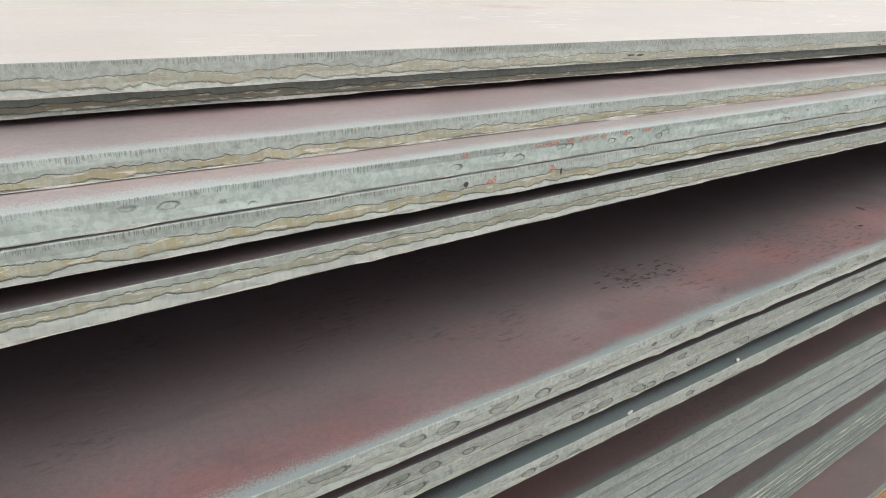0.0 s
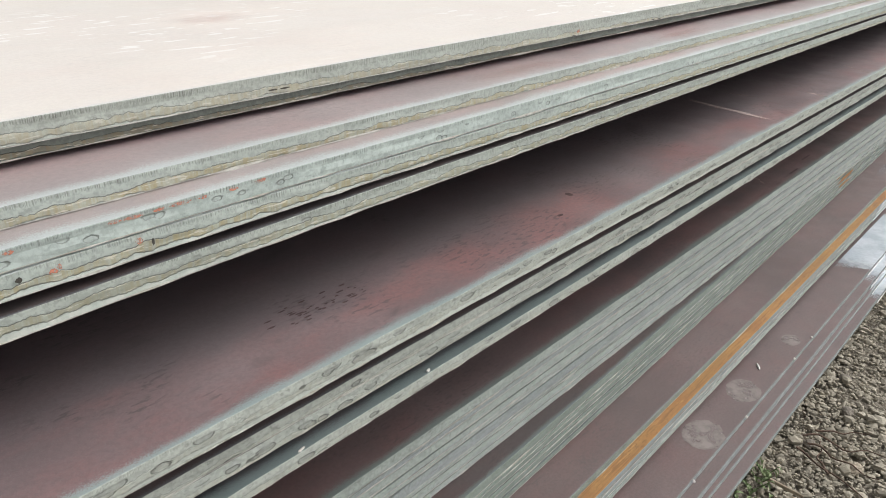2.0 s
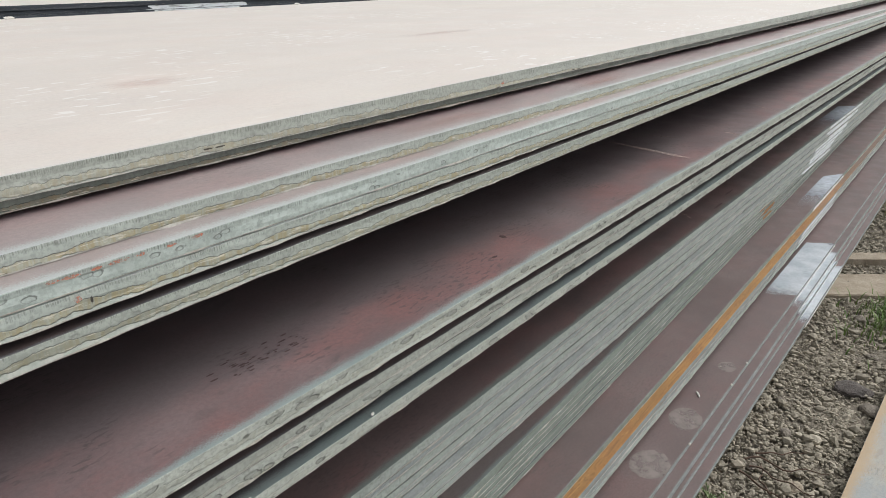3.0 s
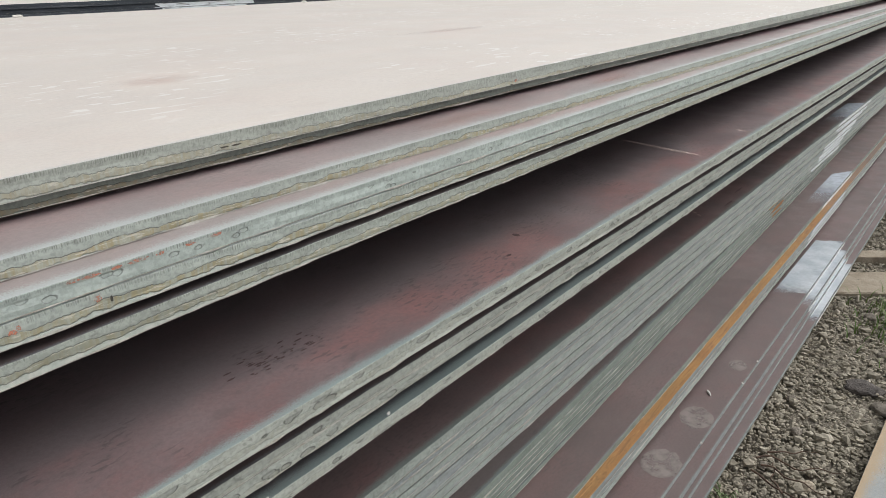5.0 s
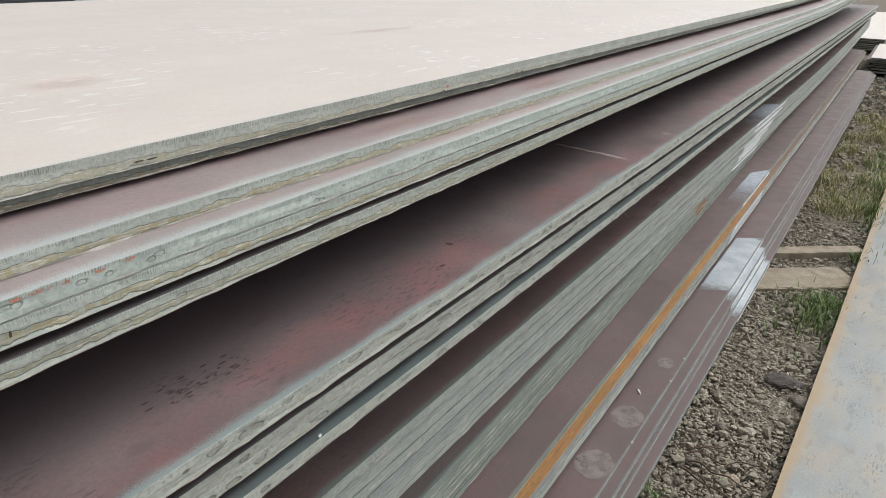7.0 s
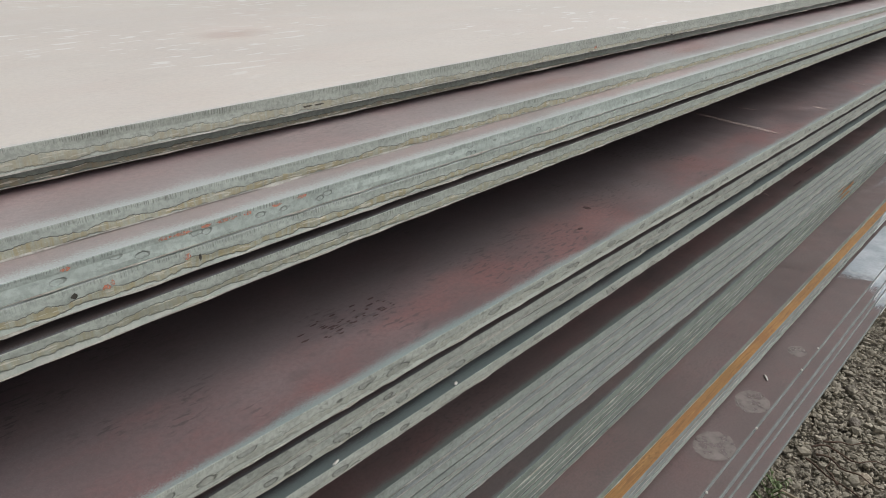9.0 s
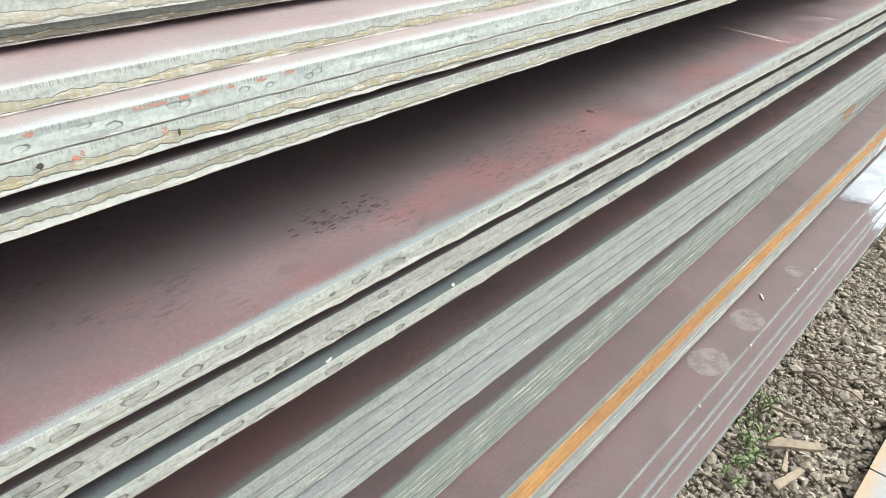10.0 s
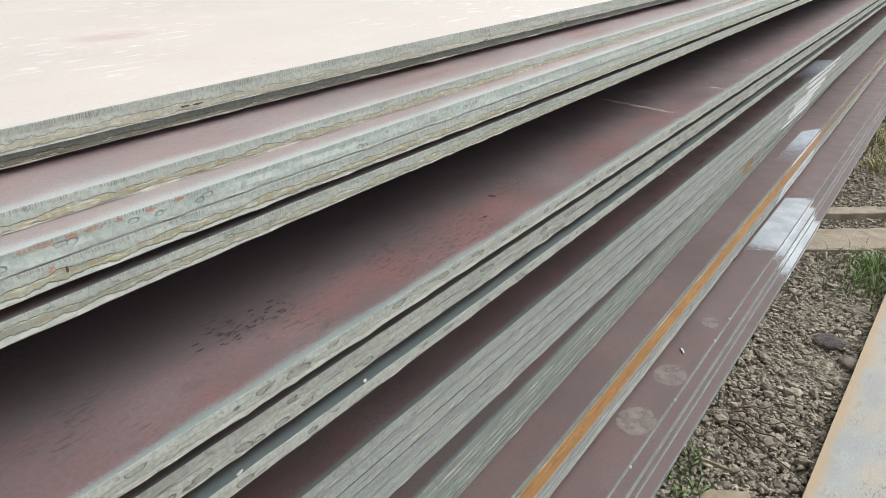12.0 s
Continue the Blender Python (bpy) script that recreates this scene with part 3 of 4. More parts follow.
BLOOM.set(Base_Color=(0.56, 0.27, 0.2), Roughness=0.6, Alpha=BLOOM.ramp(br, 0.0, 0.46, 0.17, 0.0))


def bloom(plate, x, y, a, b):
    z = SLOPE * x + 0.0012 if plate == "t1" else LOW_SLOPE * x + 0.0012
    mid = [(y - b + 2 * b * k / 8, z, x - a, x + a) for k in range(9)]
    sheet("rust_bloom", plates[plate], mid, BLOOM.mat, "faint reddish rust bloom", 0.0)


bloom("t1", 0.656, 0.475, 0.12, 0.08)
bloom("t1", 1.9, 0.7, 0.3, 0.06)
bloom("p3", 0.95, 0.055, 0.22, 0.035)
bloom("p3", 1.6, 0.05, 0.2, 0.03)

# chips of slag and paint lying on the ledges
CHIP = plain("white_chip", (0.75, 0.74, 0.7), (0.55, 0.52, 0.48), 60, 0.7, 0.4, 0.001)


def chip(x, y, z, a, b, h, turn):
    bm = bmesh.new()
    bmesh.ops.create_icosphere(bm, subdivisions=2, radius=0.5)
    for v in bm.verts:
        v.co *= 1 + 0.35 * noise.noise(v.co * 3 + Vector((x * 31, y * 17, 0)))
        v.co = Vector((v.co.x * a, v.co.y * b, v.co.z * h))
    ob = part("slag_chip", bm, CHIP)
    ob.matrix_world = pose(x, y, z + h * 0.42, 0, 0, turn)
    tagged(ob, "small whitish bit of slag or wire lying on a plate", "slag chip", "chips on the plates")


chip(0.562, -0.197, ht(-0.531), 0.008, 0.005, 0.005, 20)
chip(0.322, -0.198, ht(-0.531), 0.012, 0.004, 0.003, 10)
chip(2.0, -0.31, ht(-1.358), 0.035, 0.008, 0.006, 36)
for x in (1.72, 2.13, 2.31, 1.37):
    chip(x, -0.475 * U, ht(-1.358), 0.012, 0.007, 0.005, 30)

# knots of wire at the top plate's back edge, drawn with the chip shape
for x, y in ((1.236, 2.42), (2.777, 2.40)):
    chip(x, y, ht(0.005) + SLOPE * x, 0.05, 0.02, 0.012, 15)

# ---- timbers between the plates, and sleepers under them ----
TIMBER = plain("old_timber", (0.22, 0.16, 0.1), (0.14, 0.1, 0.07), 12, 0.9, 0.6, 0.004)
CONCRETE = plain("concrete", (0.4, 0.345, 0.27), (0.3, 0.25, 0.19), 14, 0.9, 0.6, 0.006)


def bearer(name, x, y0, y1, z0, z1, w, material, label, category, turn=0.0, group="", rough=0.004):
    bm = bmesh.new()
    bmesh.ops.create_cube(bm, size=1)
    bmesh.ops.subdivide_edges(bm, edges=[e for e in bm.edges if abs(e.verts[0].co.y - e.verts[1].co.y) > 0.5], cuts=12 if rough < 0.006 else 40)
    if rough > 0.006:
        bmesh.ops.subdivide_edges(bm, edges=[e for e in bm.edges if abs(e.verts[0].co.x - e.verts[1].co.x) > 0.5], cuts=12)
    bmesh.ops.bevel(bm, geom=[e for e in bm.edges if len(e.link_faces) == 2 and e.calc_face_angle(0) > 1], offset=0.03, segments=2, affect="EDGES")
    for v in bm.verts:
        v.co = Vector((v.co.x * w, (v.co.y + 0.5) * (y1 - y0), (v.co.z + 0.5) * (z1 - z0)))
        v.co.x += rough * noise.noise(v.co * 14 + Vector((x, 0, 0)))
        if rough > 0.006 and v.co.z > (z1 - z0) * 0.5:
            v.co.z -= rough * abs(noise.noise(v.co * 9 + Vector((x, 3, 0))))
    ob = part(name, bm, material)
    ob.matrix_world = pose(x, y0, z0, 0, 0, turn)
    return tagged(ob, label, category, group)


for x in (-2.0, 3.0, 8.0, 13.0):
    bearer("timber_bearer", x, 0.5, 2.15, ht(-0.378), ht(-0.1945) + UNDER_SLOPE * x + rise(x, 0.0025) - droop(x, 0.008), 0.09, TIMBER, "rough timber bearer between steel plates", "timber", group="bearers")
    bearer("timber_bearer", x, 0.5, 2.15, ht(-0.456), ht(-0.411), 0.09, TIMBER, "rough timber bearer between steel plates", "timber", group="bearers")
    bearer("timber_bearer", x, 0.5, 2.15, ht(-0.531), ht(-0.503), 0.09, TIMBER, "rough timber bearer between steel plates", "timber", group="bearers")
    bearer("timber_bearer", x, 0.5, 2.15, ht(-0.847), ht(-0.556), 0.12, TIMBER, "rough timber bearer between steel plates", "timber", group="bearers")
    bearer("timber_bearer", x, 0.5, 2.15, ht(-0.1645) + UNDER_SLOPE * x + rise(x, 0.0025) - droop(x, 0.008), ht(-0.1495) + LOW_SLOPE * x + rise(x, 0.0025), 0.05, TIMBER, "thin timber lath between steel plates", "timber", group="bearers")
for x in (-2.0, 3.0, 8.0, 12.0):
    bearer("timber_bearer", x, 0.3, 2.0, ht(-1.358), ht(-1.3068), 0.1, TIMBER, "thin timber lath between steel plates", "timber", group="bearers")
    bearer("timber_bearer", x, 0.3, 2.0, ht(-1.2155), zt_b2, 0.1, TIMBER, "thin timber lath between steel plates", "timber", group="bearers")
BASE = ht(-1.4445)
for x in (-1.8, 1.0, 7.2, 9.6, 12.0):
    bearer("concrete_sleeper", x, -0.3, 2.0, 0, BASE, 0.16, CONCRETE, "weathered concrete sleeper under the plates", "sleeper", group="sleepers")
bearer("concrete_sleeper", 4.0, -0.3, 1.9, 0, BASE, 0.2, CONCRETE, "weathered concrete sleeper under the plates", "sleeper", 0, "sleepers")
bearer("concrete_sleeper", 4.37, -0.86, -0.2, -0.04, 0.042, 0.1, CONCRETE, "weathered concrete sleeper half buried in gravel", "sleeper", 38, "half-buried sleepers", 0.009)
bearer("concrete_sleeper", 3.94, -0.84, -0.2, -0.05, 0.022, 0.26, CONCRETE, "broken concrete slab half buried in gravel", "sleeper", 38, "half-buried sleepers", 0.009)

# ---- ground ----
SOIL = plain("gravelly_soil", (0.25, 0.22, 0.175), (0.16, 0.14, 0.115), 9, 0.95, 0.8, 0.02)
xs = [-600, -200, -60, -20, -4] + [0.6 + 0.05 * i for i in range(80)] + [4.7 + 0.2 * i for i in range(60)] + [20, 60, 200, 600]
ys = [-600, -200, -60, -20, -5, -1.4] + [-1.0 + 0.04 * i for i in range(20)] + [0.0, 1.0, 4, 8, 20, 60, 200, 600]
verts, faces = [], []
for x in xs:
    for y in ys:
        z = 0.0
        if 0 < x < 17 and -0.95 < y < -0.25:
            z = 0.012 * noise.noise(Vector((x * 6, y * 6, 0))) + 0.02 * noise.noise(Vector((x * 1.7, y * 2, 4))) - 0.006
        verts.append((x, y, z))
for i in range(len(xs) - 1):
    for j in range(len(ys) - 1):
        a = i * len(ys) + j
        faces.append((a, a + len(ys), a + len(ys) + 1, a + 1))
tagged(mesh_from("ground", verts, faces, [SOIL]), "grey-brown gravelly yard ground", "ground", kind="structure")


def island_stone(name, tones, rough=0.9):
    n = Nodes(name)
    g = n.t.nodes.new("ShaderNodeNewGeometry").outputs["Random Per Island"]
    c = n.coord(False)
    col = n.mix(n.ramp(g, 0.0, 0.6), tones[0], tones[1])
    col = n.mix(n.ramp(g, 0.72, 0.98), col, tones[2])
    f = n.noise(c, 70, 5, 0.7)
    col = n.mix(n.math("MULTIPLY", n.ramp(f, 0.35, 0.7), 0.5), col, tuple(v * 0.6 for v in tones[0]))
    n.set(Base_Color=col, Roughness=rough)
    n.bump(f, 0.6, 0.004)
    return n.mat


STONE = island_stone("crushed_stone", ((0.41, 0.37, 0.295), (0.3, 0.272, 0.217), (0.5, 0.455, 0.37)))
ico = bmesh.new()
bmesh.ops.create_icosphere(ico, subdivisions=1, radius=1.0)
ICO_V = np.array([v.co[:] for v in ico.verts])
ICO_F = np.array([[v.index for v in f.verts] for f in ico.faces])
ico.free()
rng = np.random.default_rng(5)


def stones(name, spots, sizes, label, lift=0.25):
    """Many angular stones in one mesh."""
    n = len(spots)
    v = ICO_V[None] * (1 + rng.uniform(-0.32, 0.32, (n, len(ICO_V), 1)))
    v = np.sign(v) * np.abs(v) ** 0.8
    v = v * (sizes[:, None, None] / 2) * rng.uniform(0.55, 1.25, (n, 1, 3)) * np.array([1.1, 1.0, 0.75])
    a = rng.uniform(0, math.tau, n)
    ca, sa = np.cos(a)[:, None], np.sin(a)[:, None]
    x, y = v[:, :, 0] * ca - v[:, :, 1] * sa, v[:, :, 0] * sa + v[:, :, 1] * ca
    tilt = rng.uniform(-0.5, 0.5, (n, 1))
    z = v[:, :, 2] + x * tilt
    pts = np.stack([x + spots[:, 0, None], y + spots[:, 1, None], z + spots[:, 2, None] + sizes[:, None] * lift], -1)
    f = (ICO_F[None] + (np.arange(n) * len(ICO_V))[:, None, None]).reshape(-1, 3)
    ob = mesh_from(name, pts.reshape(-1, 3).tolist(), f.tolist(), [STONE])
    return tagged(ob, label, "gravel", kind="stuff")


def scatter(n, x0, x1, y0, y1, bias=1.0):
    x = x0 + (x1 - x0) * rng.random(n) ** bias
    y = rng.uniform(y0, y1, n)
    return np.stack([x, y - 0.037 * np.maximum(0, x - 1.7) * np.clip((-0.42 - y) / 0.35, 0, 1), np.zeros(n)], -1)


p = scatter(14000, 0.9, 6.2, -0.9, -0.33)
stones("gravel", p, 0.008 + 0.017 * rng.random(len(p)) ** 2.2, "loose grey-brown crushed stone")
p = scatter(200, 0.9, 6.0, -0.84, -0.4)
stones("larger_gravel", p, 0.022 + 0.018 * rng.random(len(p)), "larger angular stones among the gravel", 0.3)
p = scatter(9000, 0.9, 4.5, -0.86, -0.36)
stones("grit", p, 0.005 + 0.008 * rng.random(len(p)), "fine grey-brown grit between stones", 0.5)
p = scatter(2600, 6.0, 13.0, -1.1, -0.3)
stones("gravel", p, 0.02 + 0.04 * rng.random(len(p)) ** 2, "loose grey-brown crushed stone further along")
p = scatter(300, 9.6, 12.6, -1.2, -0.46)
p[:, 2] += 0.1 * rng.random(len(p))
stones("rubble", p, 0.025 + 0.05 * rng.random(len(p)), "pale rubble heap beside the stack")


def rock(x, y, w, d, h, material, label, turn=0, seed=0.0):
    bm = bmesh.new()
    bmesh.ops.create_icosphere(bm, subdivisions=3, radius=0.5)
    for v in bm.verts:
        k = 1 + 0.3 * noise.noise(v.co * 2.4 + Vector((seed, 0, 0))) + 0.12 * noise.noise(v.co * 7 + Vector((0, seed, 0)))
        v.co = Vector((v.co.x * w * k, v.co.y * d * k, v.co.z * h * k))
    ob = part("rock", bm, material)
    ob.matrix_world = pose(x, y, h * 0.36, 0, 0, turn)
    tagged(ob, label, "rock", "larger rocks")


ROCK_DARK = plain("dark_rock", (0.085, 0.075, 0.07), (0.14, 0.12, 0.11), 22, 0.85, 0.7, 0.006)
ROCK_PALE = plain("pale_rock", (0.42, 0.36, 0.28), (0.32, 0.27, 0.21), 22, 0.85, 0.6, 0.005)
ROCK_GREY = plain("grey_rock", (0.27, 0.24, 0.2), (0.2, 0.175, 0.15), 18, 0.9, 0.7, 0.006)
rock(2.63, -0.70, 0.1, 0.13, 0.04, ROCK_DARK, "dark flat rock among the gravel", 20, 1.0)
rock(2.52, -0.775, 0.09, 0.07, 0.035, ROCK_GREY, "grey flat rock beside the dark one", 40, 6.5)
rock(1.92, -0.652, 0.05, 0.04, 0.035, ROCK_PALE, "pale rounded pebble among the gravel", 0, 2.0)
for x, y, w, sd in ((1.63, -0.575, 0.06, 3), (1.95, -0.52, 0.06, 4), (2.2, -0.56, 0.07, 5), (1.72, -0.7, 0.06, 6), (2.4, -0.5, 0.06, 7), (1.5, -0.62, 0.055, 8), (1.42, -0.57, 0.06, 9), (3.3, -0.62, 0.09, 10), (2.95, -0.72, 0.08, 11)):
    rock(x, y, w * 0.62, w * 0.5, w * 0.36, ROCK_GREY, "grey angular rock among the gravel", sd * 40, sd * 3.3)

# splinters of wood, twigs
WOOD = plain("pale_split_wood", (0.42, 0.355, 0.265), (0.3, 0.245, 0.18), 18, 0.85, 0.5, 0.003)


def splinter(x, y, length, w, turn, tip):
    bm = bmesh.new()
    bmesh.ops.create_cube(bm, size=1)
    bmesh.ops.subdivide_edges(bm, edges=[e for e in bm.edges if abs(e.verts[0].co.x - e.verts[1].co.x) > 0.5], cuts=7)
    for v in bm.verts:
        f = v.co.x + 0.5
        k = 1 - tip * f + 0.25 * noise.noise(Vector((f * 6, v.co.y * 3, x * 9)))
        v.co = Vector((v.co.x * length + 0.012 * noise.noise(Vector((v.co.y * 9, f, y))), v.co.y * w * k, v.co.z * 0.011))
    bmesh.ops.bevel(bm, geom=list(bm.edges), offset=0.0012, segments=1, affect="EDGES")
    ob = part("wood_splinter", bm, WOOD)
    ob.matrix_world = pose(x, y, 0.042, 4, -6, turn)
    tagged(ob, "pale split piece of wood lying on gravel", "wood splinter", "wood splinters")


splinter(1.55, -0.59, 0.13, 0.036, -62, 0.3)
splinter(1.42, -0.62, 0.1, 0.022, -20, 0.3)
splinter(1.47, -0.595, 0.07, 0.014, 15, 0.6)
splinter(1.66, -0.535, 0.1, 0.008, -100, 0.4)
TWIG = plain("dark_twig", (0.1, 0.065, 0.05), (0.16, 0.11, 0.08), 40, 0.9)


def twig(x, y, length, turn, seed):
    cu = bpy.data.curves.new("twig", "CURVE")
    cu.dimensions, cu.bevel_depth, cu.bevel_resolution, cu.use_fill_caps = "3D", 0.0028, 2, True
    sp = cu.splines.new("POLY")
    sp.points.add(11)
    for i in range(12):
        f = i / 11
        sp.points[i].co = (f * length, 0.03 * noise.noise(Vector((f * 3, seed, 0))), 0.03 + 0.012 * noise.noise(Vector((f * 3, 0, seed))), 1)
        sp.points[i].radius = 1.2 - 0.8 * f
    cu.materials.append(TWIG)
    ob = new("twig", cu)
    ob.matrix_world = pose(x, y, 0.008, 0, 0, turn)
    tagged(ob, "thin dark dry twig on the gravel", "twig", "twigs")


for k, (x, y, l, a) in enumerate(((1.93, -0.5, 0.24, -70), (1.9, -0.52, 0.2, -95), (1.98, -0.52, 0.16, -50), (1.85, -0.5, 0.28, -110), (1.8, -0.6, 0.15, 20))):
    twig(x, y, l, a, k * 5.1)


# ---- plants ----
def leaf_material(name, a, b):
    n = Nodes(name)
    g = n.t.nodes.new("ShaderNodeNewGeometry").outputs["Random Per Island"]
    n.set(Base_Color=n.mix(g, a, b), Roughness=0.6)
    return n.mat


LEAF = leaf_material("weed_leaf", (0.11, 0.16, 0.06), (0.21, 0.26, 0.12))
BLADE = leaf_material("grass_blade", (0.2, 0.23, 0.08), (0.5, 0.44, 0.24))
BLADE_GREEN = leaf_material("green_grass_blade", (0.1, 0.19, 0.045), (0.2, 0.27, 0.08))


def weed(x, y, seed, size=1.0):
    r = random.Random(seed)
    root = new("weed")
    root.matrix_world = pose(x, y, 0.012)
    tagged(root, "small green broad-leaved weed growing from the gravel", "weed", "weeds")
    for s in range(3):
        az, reach = r.uniform(0, 360), r.uniform(0.05, 0.09) * size
        bm = bmesh.new()
        tip = Vector((math.cos(radians(az)) * reach * 0.7, math.sin(radians(az)) * reach * 0.7, reach))
        for i in range(6):
            bmesh.ops.create_cone(bm, segments=5, radius1=0.0016, radius2=0.0014, depth=reach / 4.5, matrix=Matrix.Translation(tip * (i + 0.5) / 6) @ tip.to_track_quat("Z", "Y").to_matrix().to_4x4())
        part("stem", bm, LEAF, root)
        for i in range(5):
            f = 0.3 + 0.7 * i / 4
            bm = bmesh.new()
            L, w = r.uniform(0.02, 0.034) * size, r.uniform(0.011, 0.016) * size
            rows = []
            for q in range(6):
                u = q / 5
                hw = w / 2 * math.sin(math.pi * min(0.97, 0.08 + u * 0.9)) ** 0.8
                z = 0.006 * math.sin(u * 3) - 0.01 * u * u
                rows.append((bm.verts.new((u * L, -hw, z + 0.002)), bm.verts.new((u * L, 0, z)), bm.verts.new((u * L, hw, z + 0.002))))
            for a, b in zip(rows, rows[1:]):
                bm.faces.new((a[0], b[0], b[1], a[1]))
                bm.faces.new((a[1], b[1], b[2], a[2]))
            ob = part("leaf", bm, LEAF, root)
            ob.matrix_local = Matrix.Translation(tip * f) @ pose(0, 0, 0, r.uniform(-25, 25), r.uniform(-35, 15), r.uniform(0, 360))


for k, (x, y) in enumerate(((1.40, -0.5), (1.46, -0.525), (1.34, -0.52), (1.5, -0.49), (1.54, -0.52), (1.66, -0.47), (1.61, -0.465), (1.7, -0.47))):
    weed(x, y, k, 0.8 if k < 5 else 0.65)


def grass(name, count, x0, x1, y0, y1, tall, material, label, clumps=20):
    verts, faces = [], []
    cl = [(rng.uniform(x0, x1), rng.uniform(y0, y1), rng.uniform(0.03, 0.14)) for _ in range(clumps)]
    for i in range(count):
        cx, cy, cr = cl[i % clumps]
        x, y = cx + rng.normal() * cr, cy + rng.normal() * cr * 0.7
        if y > -0.47:
            y = -0.47 - rng.random() * 0.05
        a, h, w = rng.uniform(0, math.tau), tall * rng.uniform(0.4, 1.1), rng.uniform(0.0015, 0.0035)
        lean = rng.uniform(0.2, 0.9) * h
        dx, dy = math.cos(a), math.sin(a)
        k = len(verts)
        for f, ww in ((0, 1), (0.35, 0.9), (0.7, 0.6)):
            px, py, pz = x + dx * lean * f * f, y + dy * lean * f * f, h * f * (1 - 0.25 * f)
            verts.extend(((px - dy * w * ww, py + dx * w * ww, pz), (px + dy * w * ww, py - dx * w * ww, pz)))
        verts.append((x + dx * lean, y + dy * lean, h * 0.72))
        faces.extend(((k, k + 1, k + 3, k + 2), (k + 2, k + 3, k + 5, k + 4), (k + 4, k + 5, k + 6)))
    tagged(mesh_from(name, verts, faces, [material]), label, "grass", kind="stuff")


grass("dry_grass", 4200, 5.0, 9.2, -0.98, -0.5, 0.12, BLADE, "tangled yellow-green dry grass beside the stack", 70)
grass("green_grass", 700, 3.2, 3.6, -0.85, -0.7, 0.08, BLADE_GREEN, "low green grass by the concrete slab", 16)
grass("green_grass", 900, 4.2, 7.2, -0.98, -0.84, 0.12, BLADE_GREEN, "green grass along the rusty plate edge", 26)

# ---- plates beside the stack ----
PLATE_BLUE = mill_scale("weathered_bluegrey", (0.33, 0.36, 0.365), (0.39, 0.335, 0.255), (0.1, 0.095, 0.085), 0.95, rim=(0.4, 0.27, 0.13), rim_width=0.085, rough=0.5, gloss=1.6, smudge=0.9)
for x0, x1 in ((1.6, 9.8), (-4.0, 1.594)):
    side = steel_plate(0, 0, 0.03, PLATE_BLUE, EDGE_RUST, "weathered blue-grey steel plate with rusty edge on the ground", x0=-x1, x1=-x0, width=2.6, fine=0.05, group="plates on the ground")
    side.matrix_world = pose(0, -0.705, 0.048, 0, 0, 180 - 2.1)
for x in (-3.5, 0.5, 2.5, 6.0, 9.0):
    bearer("timber_bearer", x, -2.6, -1.1, 0.0, 0.024, 0.08, TIMBER, "thin timber lath under a steel plate", "timber", group="bearers")

# ---- other stacks in the yard ----
EDGE_FAR = cut_edge("cut_edge_far", T, (0.04, 0.05, 0.065), (0.05, 0.05, 0.05), 0.2, drag=0.3)
for i in range(6):
    p = steel_plate(0, 0, 0.028, SCALE_TOP_SHEEN if i == 0 else SCALE_BROWN, EDGE_FAR, "dark-edged steel plate on the neighbouring stack", x0=-6, x1=13, width=0.95, fine=0.2, group="neighbouring stack")
    p.matrix_world = pose(0, 2.75 + (i % 2) * 0.006, 1.287 - 0.0226 * i, 0, -0.25, 0)
    if i in (1, 2, 3):
        edge_coat(p, 0.028, 2.05 + 0.02 * i, 2.72 - 0.03 * i)
for x in (-5, 0, 5, 10):
    bearer("timber_bearer", x, 2.85, 3.45, 0, 1.287 - 0.0226 * 6 + math.tan(radians(0.25)) * x - 0.004, 0.2, TIMBER, "stacked timber under the neighbouring plates", "timber", group="tall bearers")
for i in range(7):
    p = steel_plate(0, 0, 0.03, SCALE_TOP_SHEEN if i == 6 else SCALE_BROWN, EDGE_PALE if i % 3 else EDGE_RUST, "pale steel plate on the far stack", x0=0.0, x1=2.8, width=3.6, fine=0.2, group="far stack")
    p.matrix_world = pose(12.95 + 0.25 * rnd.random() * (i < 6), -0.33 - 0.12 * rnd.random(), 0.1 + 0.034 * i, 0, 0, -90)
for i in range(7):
    p = steel_plate(0, 0, 0.03, SCALE_TOP_SHEEN if i == 6 else SCALE_BROWN, EDGE_PALE, "pale steel plate on a stack across the yard", x0=-3.2, x1=0.45, width=16, fine=0.2, group="stack across the yard")
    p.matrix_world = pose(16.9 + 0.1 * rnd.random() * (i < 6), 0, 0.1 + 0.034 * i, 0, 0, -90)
bearer("timber_bearer", 17.3, -0.3, 3.0, 0, 0.076, 0.3, TIMBER, "timber block under a stack across the yard", "timber", group="bearers")
for y in (-0.8, -2.4):
    b = bearer("timber_bearer", 13.3, y, y + 0.12, 0, 0.076, 0.7, TIMBER, "timber block under the far stack", "timber", group="bearers")


# ---- trailer parked behind the stacks ----
# red lowered to include the shade that the side guard stands in
RED = plain("red_truck_paint_in_shade", (0.14, 0.016, 0.026), (0.09, 0.014, 0.02), 6, 0.5, 0.1, 0.002)
STEEL = plain("dark_chassis", (0.06, 0.058, 0.06), (0.1, 0.095, 0.09), 6, 0.6, 0.2, 0.003)
GREY = plain("grey_truck_paint", (0.25, 0.25, 0.26), (0.18, 0.18, 0.19), 6, 0.5, 0.1, 0.002)
RUBBER = plain("tyre_rubber", (0.03, 0.03, 0.03), (0.06, 0.055, 0.05), 30, 0.85, 0.3, 0.004)
trailer = new("truck_trailer")
trailer.matrix_world = pose(0, 12, 0)
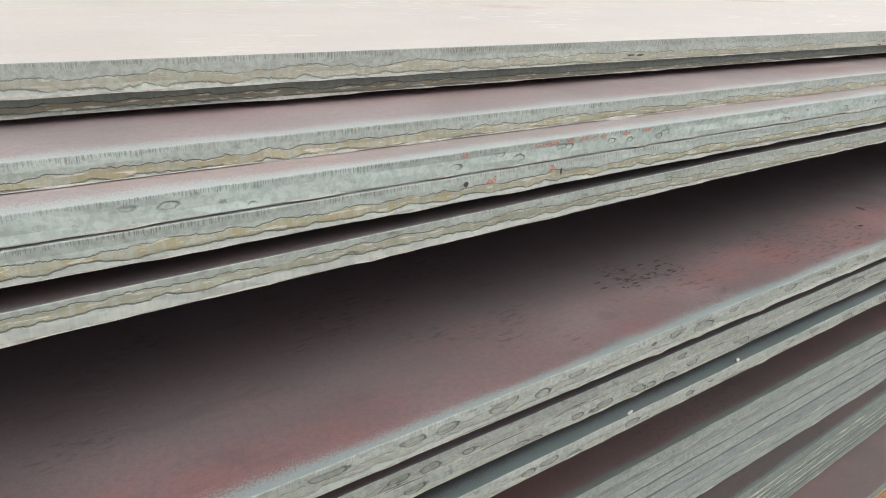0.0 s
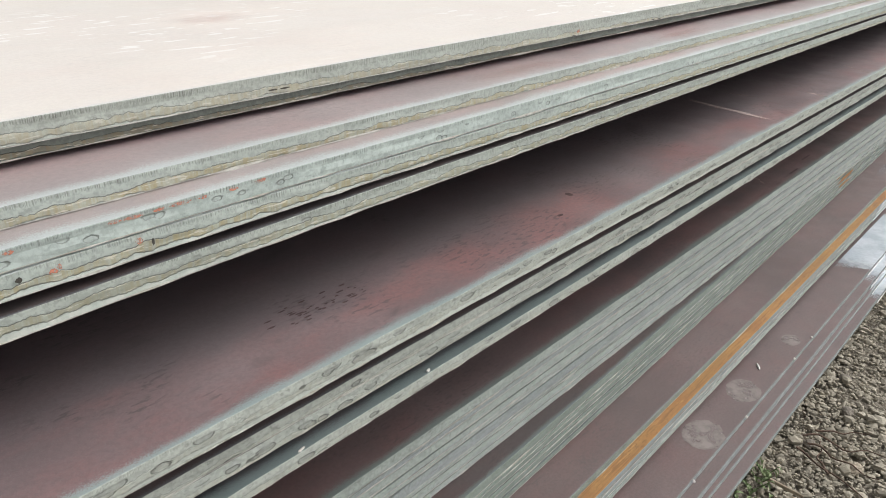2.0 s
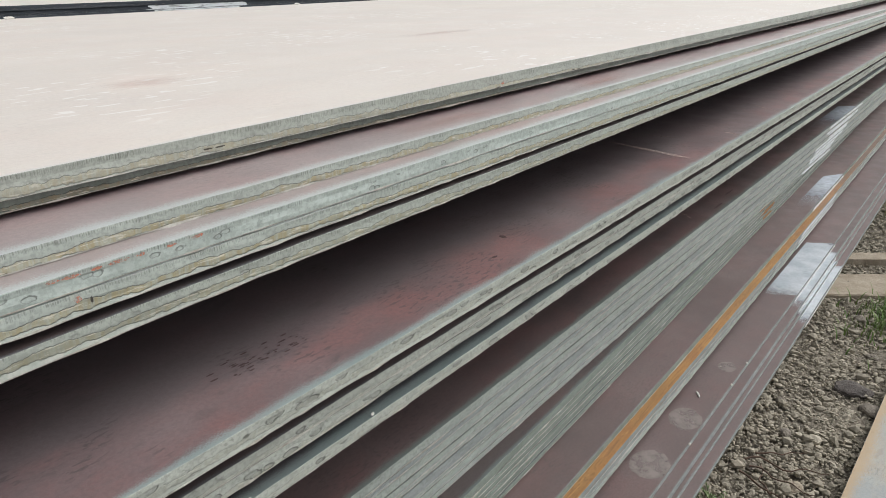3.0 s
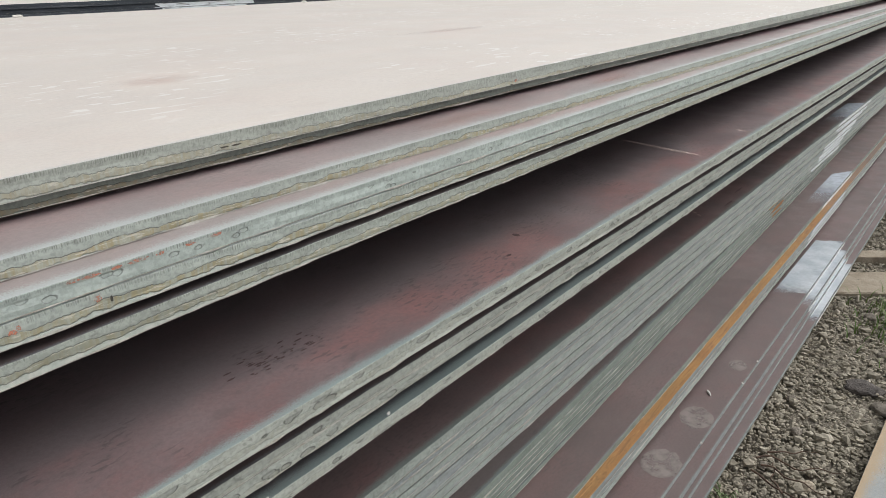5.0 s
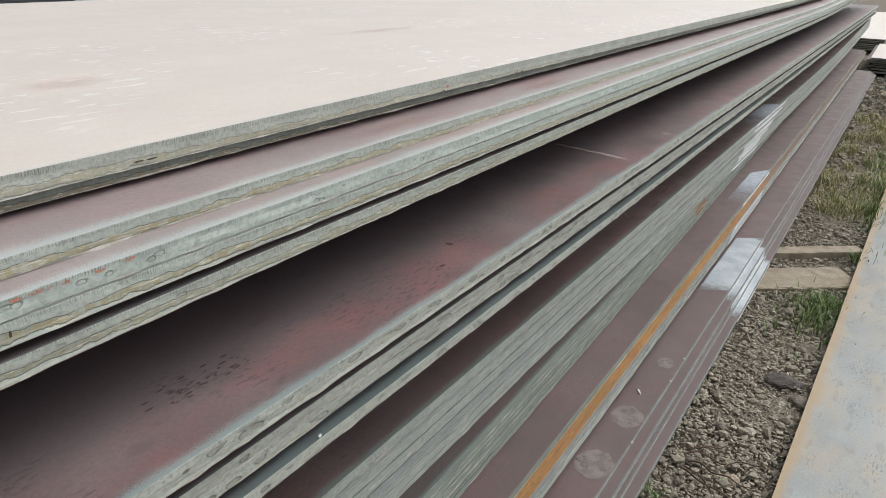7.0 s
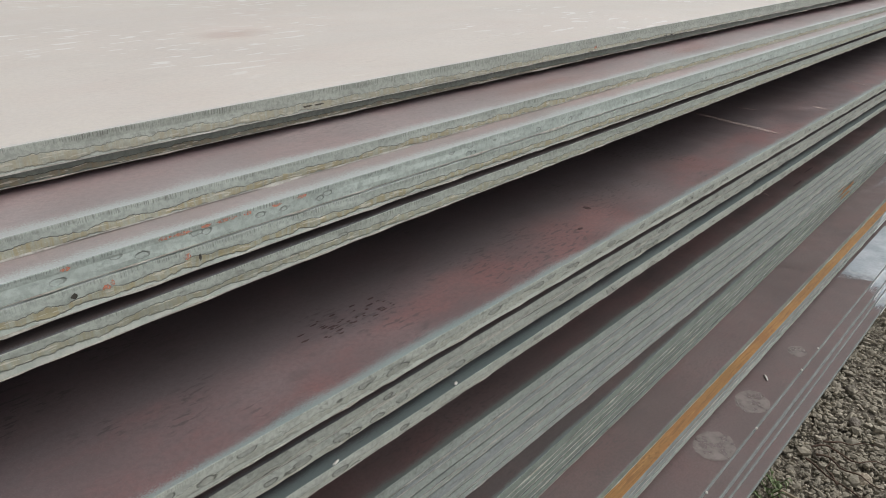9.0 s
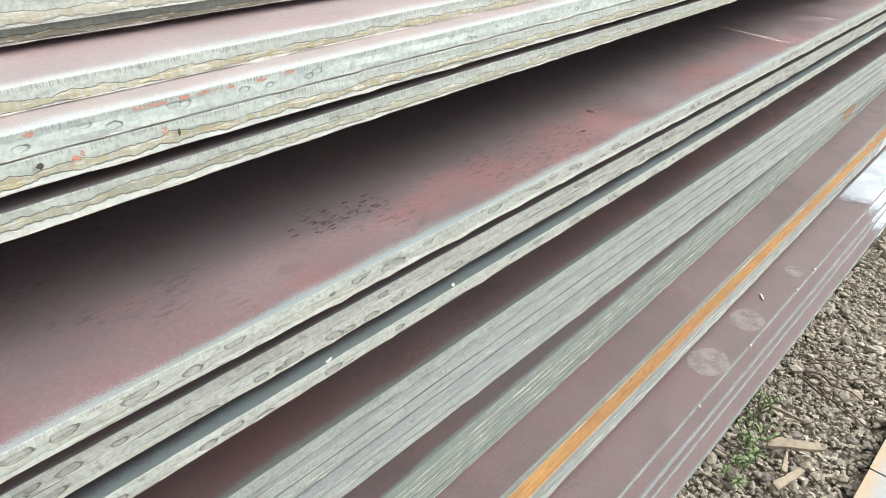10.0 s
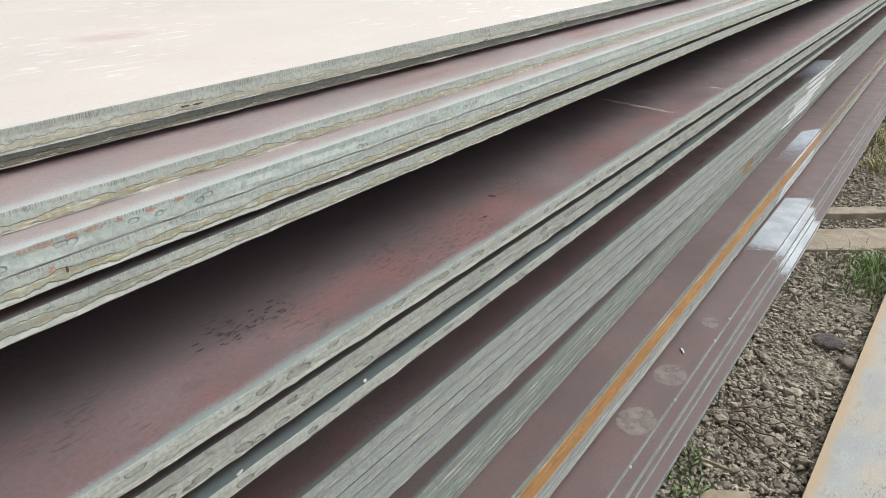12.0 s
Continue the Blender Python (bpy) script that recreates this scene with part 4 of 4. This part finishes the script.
tagged(trailer, "long flatbed trailer with red side guard parked behind the plates", "trailer")


def box(name, x0, x1, y0, y1, z0, z1, material, parent, label="", bevel=0.02):
    bm = bmesh.new()
    bmesh.ops.create_cube(bm, size=1)
    for v in bm.verts:
        v.co = Vector(((v.co.x + 0.5) * (x1 - x0) + x0, (v.co.y + 0.5) * (y1 - y0) + y0, (v.co.z + 0.5) * (z1 - z0) + z0))
    bmesh.ops.bevel(bm, geom=list(bm.edges), offset=bevel, segments=2, affect="EDGES")
    return part(name, bm, material, parent, label)


box("bed", 3.2, 12.6, 0, 2.4, 1.2, 1.36, STEEL, trailer, "dark steel trailer bed")
box("chassis_beam", 3.2, 12.6, 0.5, 0.7, 0.92, 1.2, STEEL, trailer)
box("chassis_beam", 3.2, 12.6, 1.7, 1.9, 0.92, 1.2, STEEL, trailer)
guard = box("side_guard", 5.9, 7.55, 0.0, 0.06, 0.86, 1.2, RED, trailer, "red side guard with shade painted into its colour")
for x in (5.95, 6.5, 7.05, 7.5):
    box("guard_post", x, x + 0.06, 0.02, 0.1, 0.72, 0.88, GREY, guard, bevel=0.008)
box("guard_rail", 5.9, 7.55, -0.012, 0.0, 0.87, 0.9, GREY, guard, "pale rail along the guard", 0.004)
for x in (5.3, 7.65, 4.9):
    box("landing_leg", x, x + 0.16, 0.3, 0.46, 0.06, 1.2, GREY, trailer)
    box("leg_foot", x - 0.08, x + 0.24, 0.22, 0.54, 0.0, 0.06, STEEL, trailer)
for x in (8.4, 9.4, 10.4):
    for y in (0.05, 2.05):
        bm = bmesh.new()
        prof = [(0.28, -0.15), (0.4, -0.16), (0.45, -0.11), (0.46, 0.0), (0.45, 0.11), (0.4, 0.16), (0.28, 0.15)]
        rings = [[bm.verts.new((x + r * math.cos(i / 32 * math.tau), y + 0.16 + d, 0.46 + r * math.sin(i / 32 * math.tau))) for i in range(32)] for r, d in prof]
        for a, b in zip(rings, rings[1:]):
            for i in range(32):
                bm.faces.new((a[i], a[(i + 1) % 32], b[(i + 1) % 32], b[i]))
        wheel = part("tyre", bm, RUBBER, trailer, "dusty black trailer tyre")
        bm = bmesh.new()
        bmesh.ops.create_cone(bm, cap_ends=True, segments=24, radius1=0.28, radius2=0.16, depth=0.16, matrix=Matrix.Translation((x, y + 0.14, 0.46)) @ Euler((radians(90), 0, 0)).to_matrix().to_4x4())
        part("rim", bm, GREY, wheel, "grey dusty wheel rim")
cabin = new("truck_cab")
cabin.matrix_world = pose(0, 12, 0)
tagged(cabin, "dark truck cab parked in front of the trailer", "truck cab")
box("cab_body", 1.2, 3.0, 0, 2.4, 0.7, 2.9, STEEL, cabin, bevel=0.12)
box("cab_step", 1.3, 2.9, -0.04, 0.3, 0.42, 0.72, GREY, cabin)
for x in (1.9, 4.1):
    bm = bmesh.new()
    bmesh.ops.create_cone(bm, cap_ends=True, segments=32, radius1=0.46, radius2=0.46, depth=0.3, matrix=Matrix.Translation((x, 0.2, 0.46)) @ Euler((radians(90), 0, 0)).to_matrix().to_4x4())
    bmesh.ops.bevel(bm, geom=[e for e in bm.edges if e.calc_face_angle(0) > 1], offset=0.05, segments=3, affect="EDGES")
    part("tyre", bm, RUBBER, cabin, "dusty black truck tyre")

# ---- distance ----
FOLIAGE = leaf_material("distant_foliage", (0.14, 0.19, 0.06), (0.32, 0.34, 0.14))


def thicket(name, n, x0, x1, y0, y1, label):
    """Uneven bushes of many small leaves."""
    verts, faces = [], []
    heads = [(rng.uniform(x0, x1), rng.uniform(y0, y1), rng.uniform(0.8, 2.6)) for _ in range(60)]
    for i in range(n):
        hx, hy, hr = heads[i % 60]
        d = rng.normal(size=3)
        d *= rng.uniform(0.4, 1.0) ** 0.5 / np.linalg.norm(d)
        c = np.array([hx + d[0] * hr, hy + d[1] * hr, max(0.05, hr * 0.8 + d[2] * hr * 0.9)])
        u, v = rng.normal(size=3), rng.normal(size=3)
        u, v = 0.11 * u / np.linalg.norm(u), 0.07 * v / np.linalg.norm(v)
        k = len(verts)
        verts.extend((tuple(c - u), tuple(c + v), tuple(c + u), tuple(c - v)))
        faces.append((k, k + 1, k + 2, k + 3))
    tagged(mesh_from(name, verts, faces, [FOLIAGE]), label, "bushes", kind="stuff")


thicket("bushes", 14000, -8, 60, 24, 34, "yellow-green bushes at the far side of the yard")
thicket("bushes", 9000, 62, 76, -30, 30, "yellow-green bushes at the end of the yard")
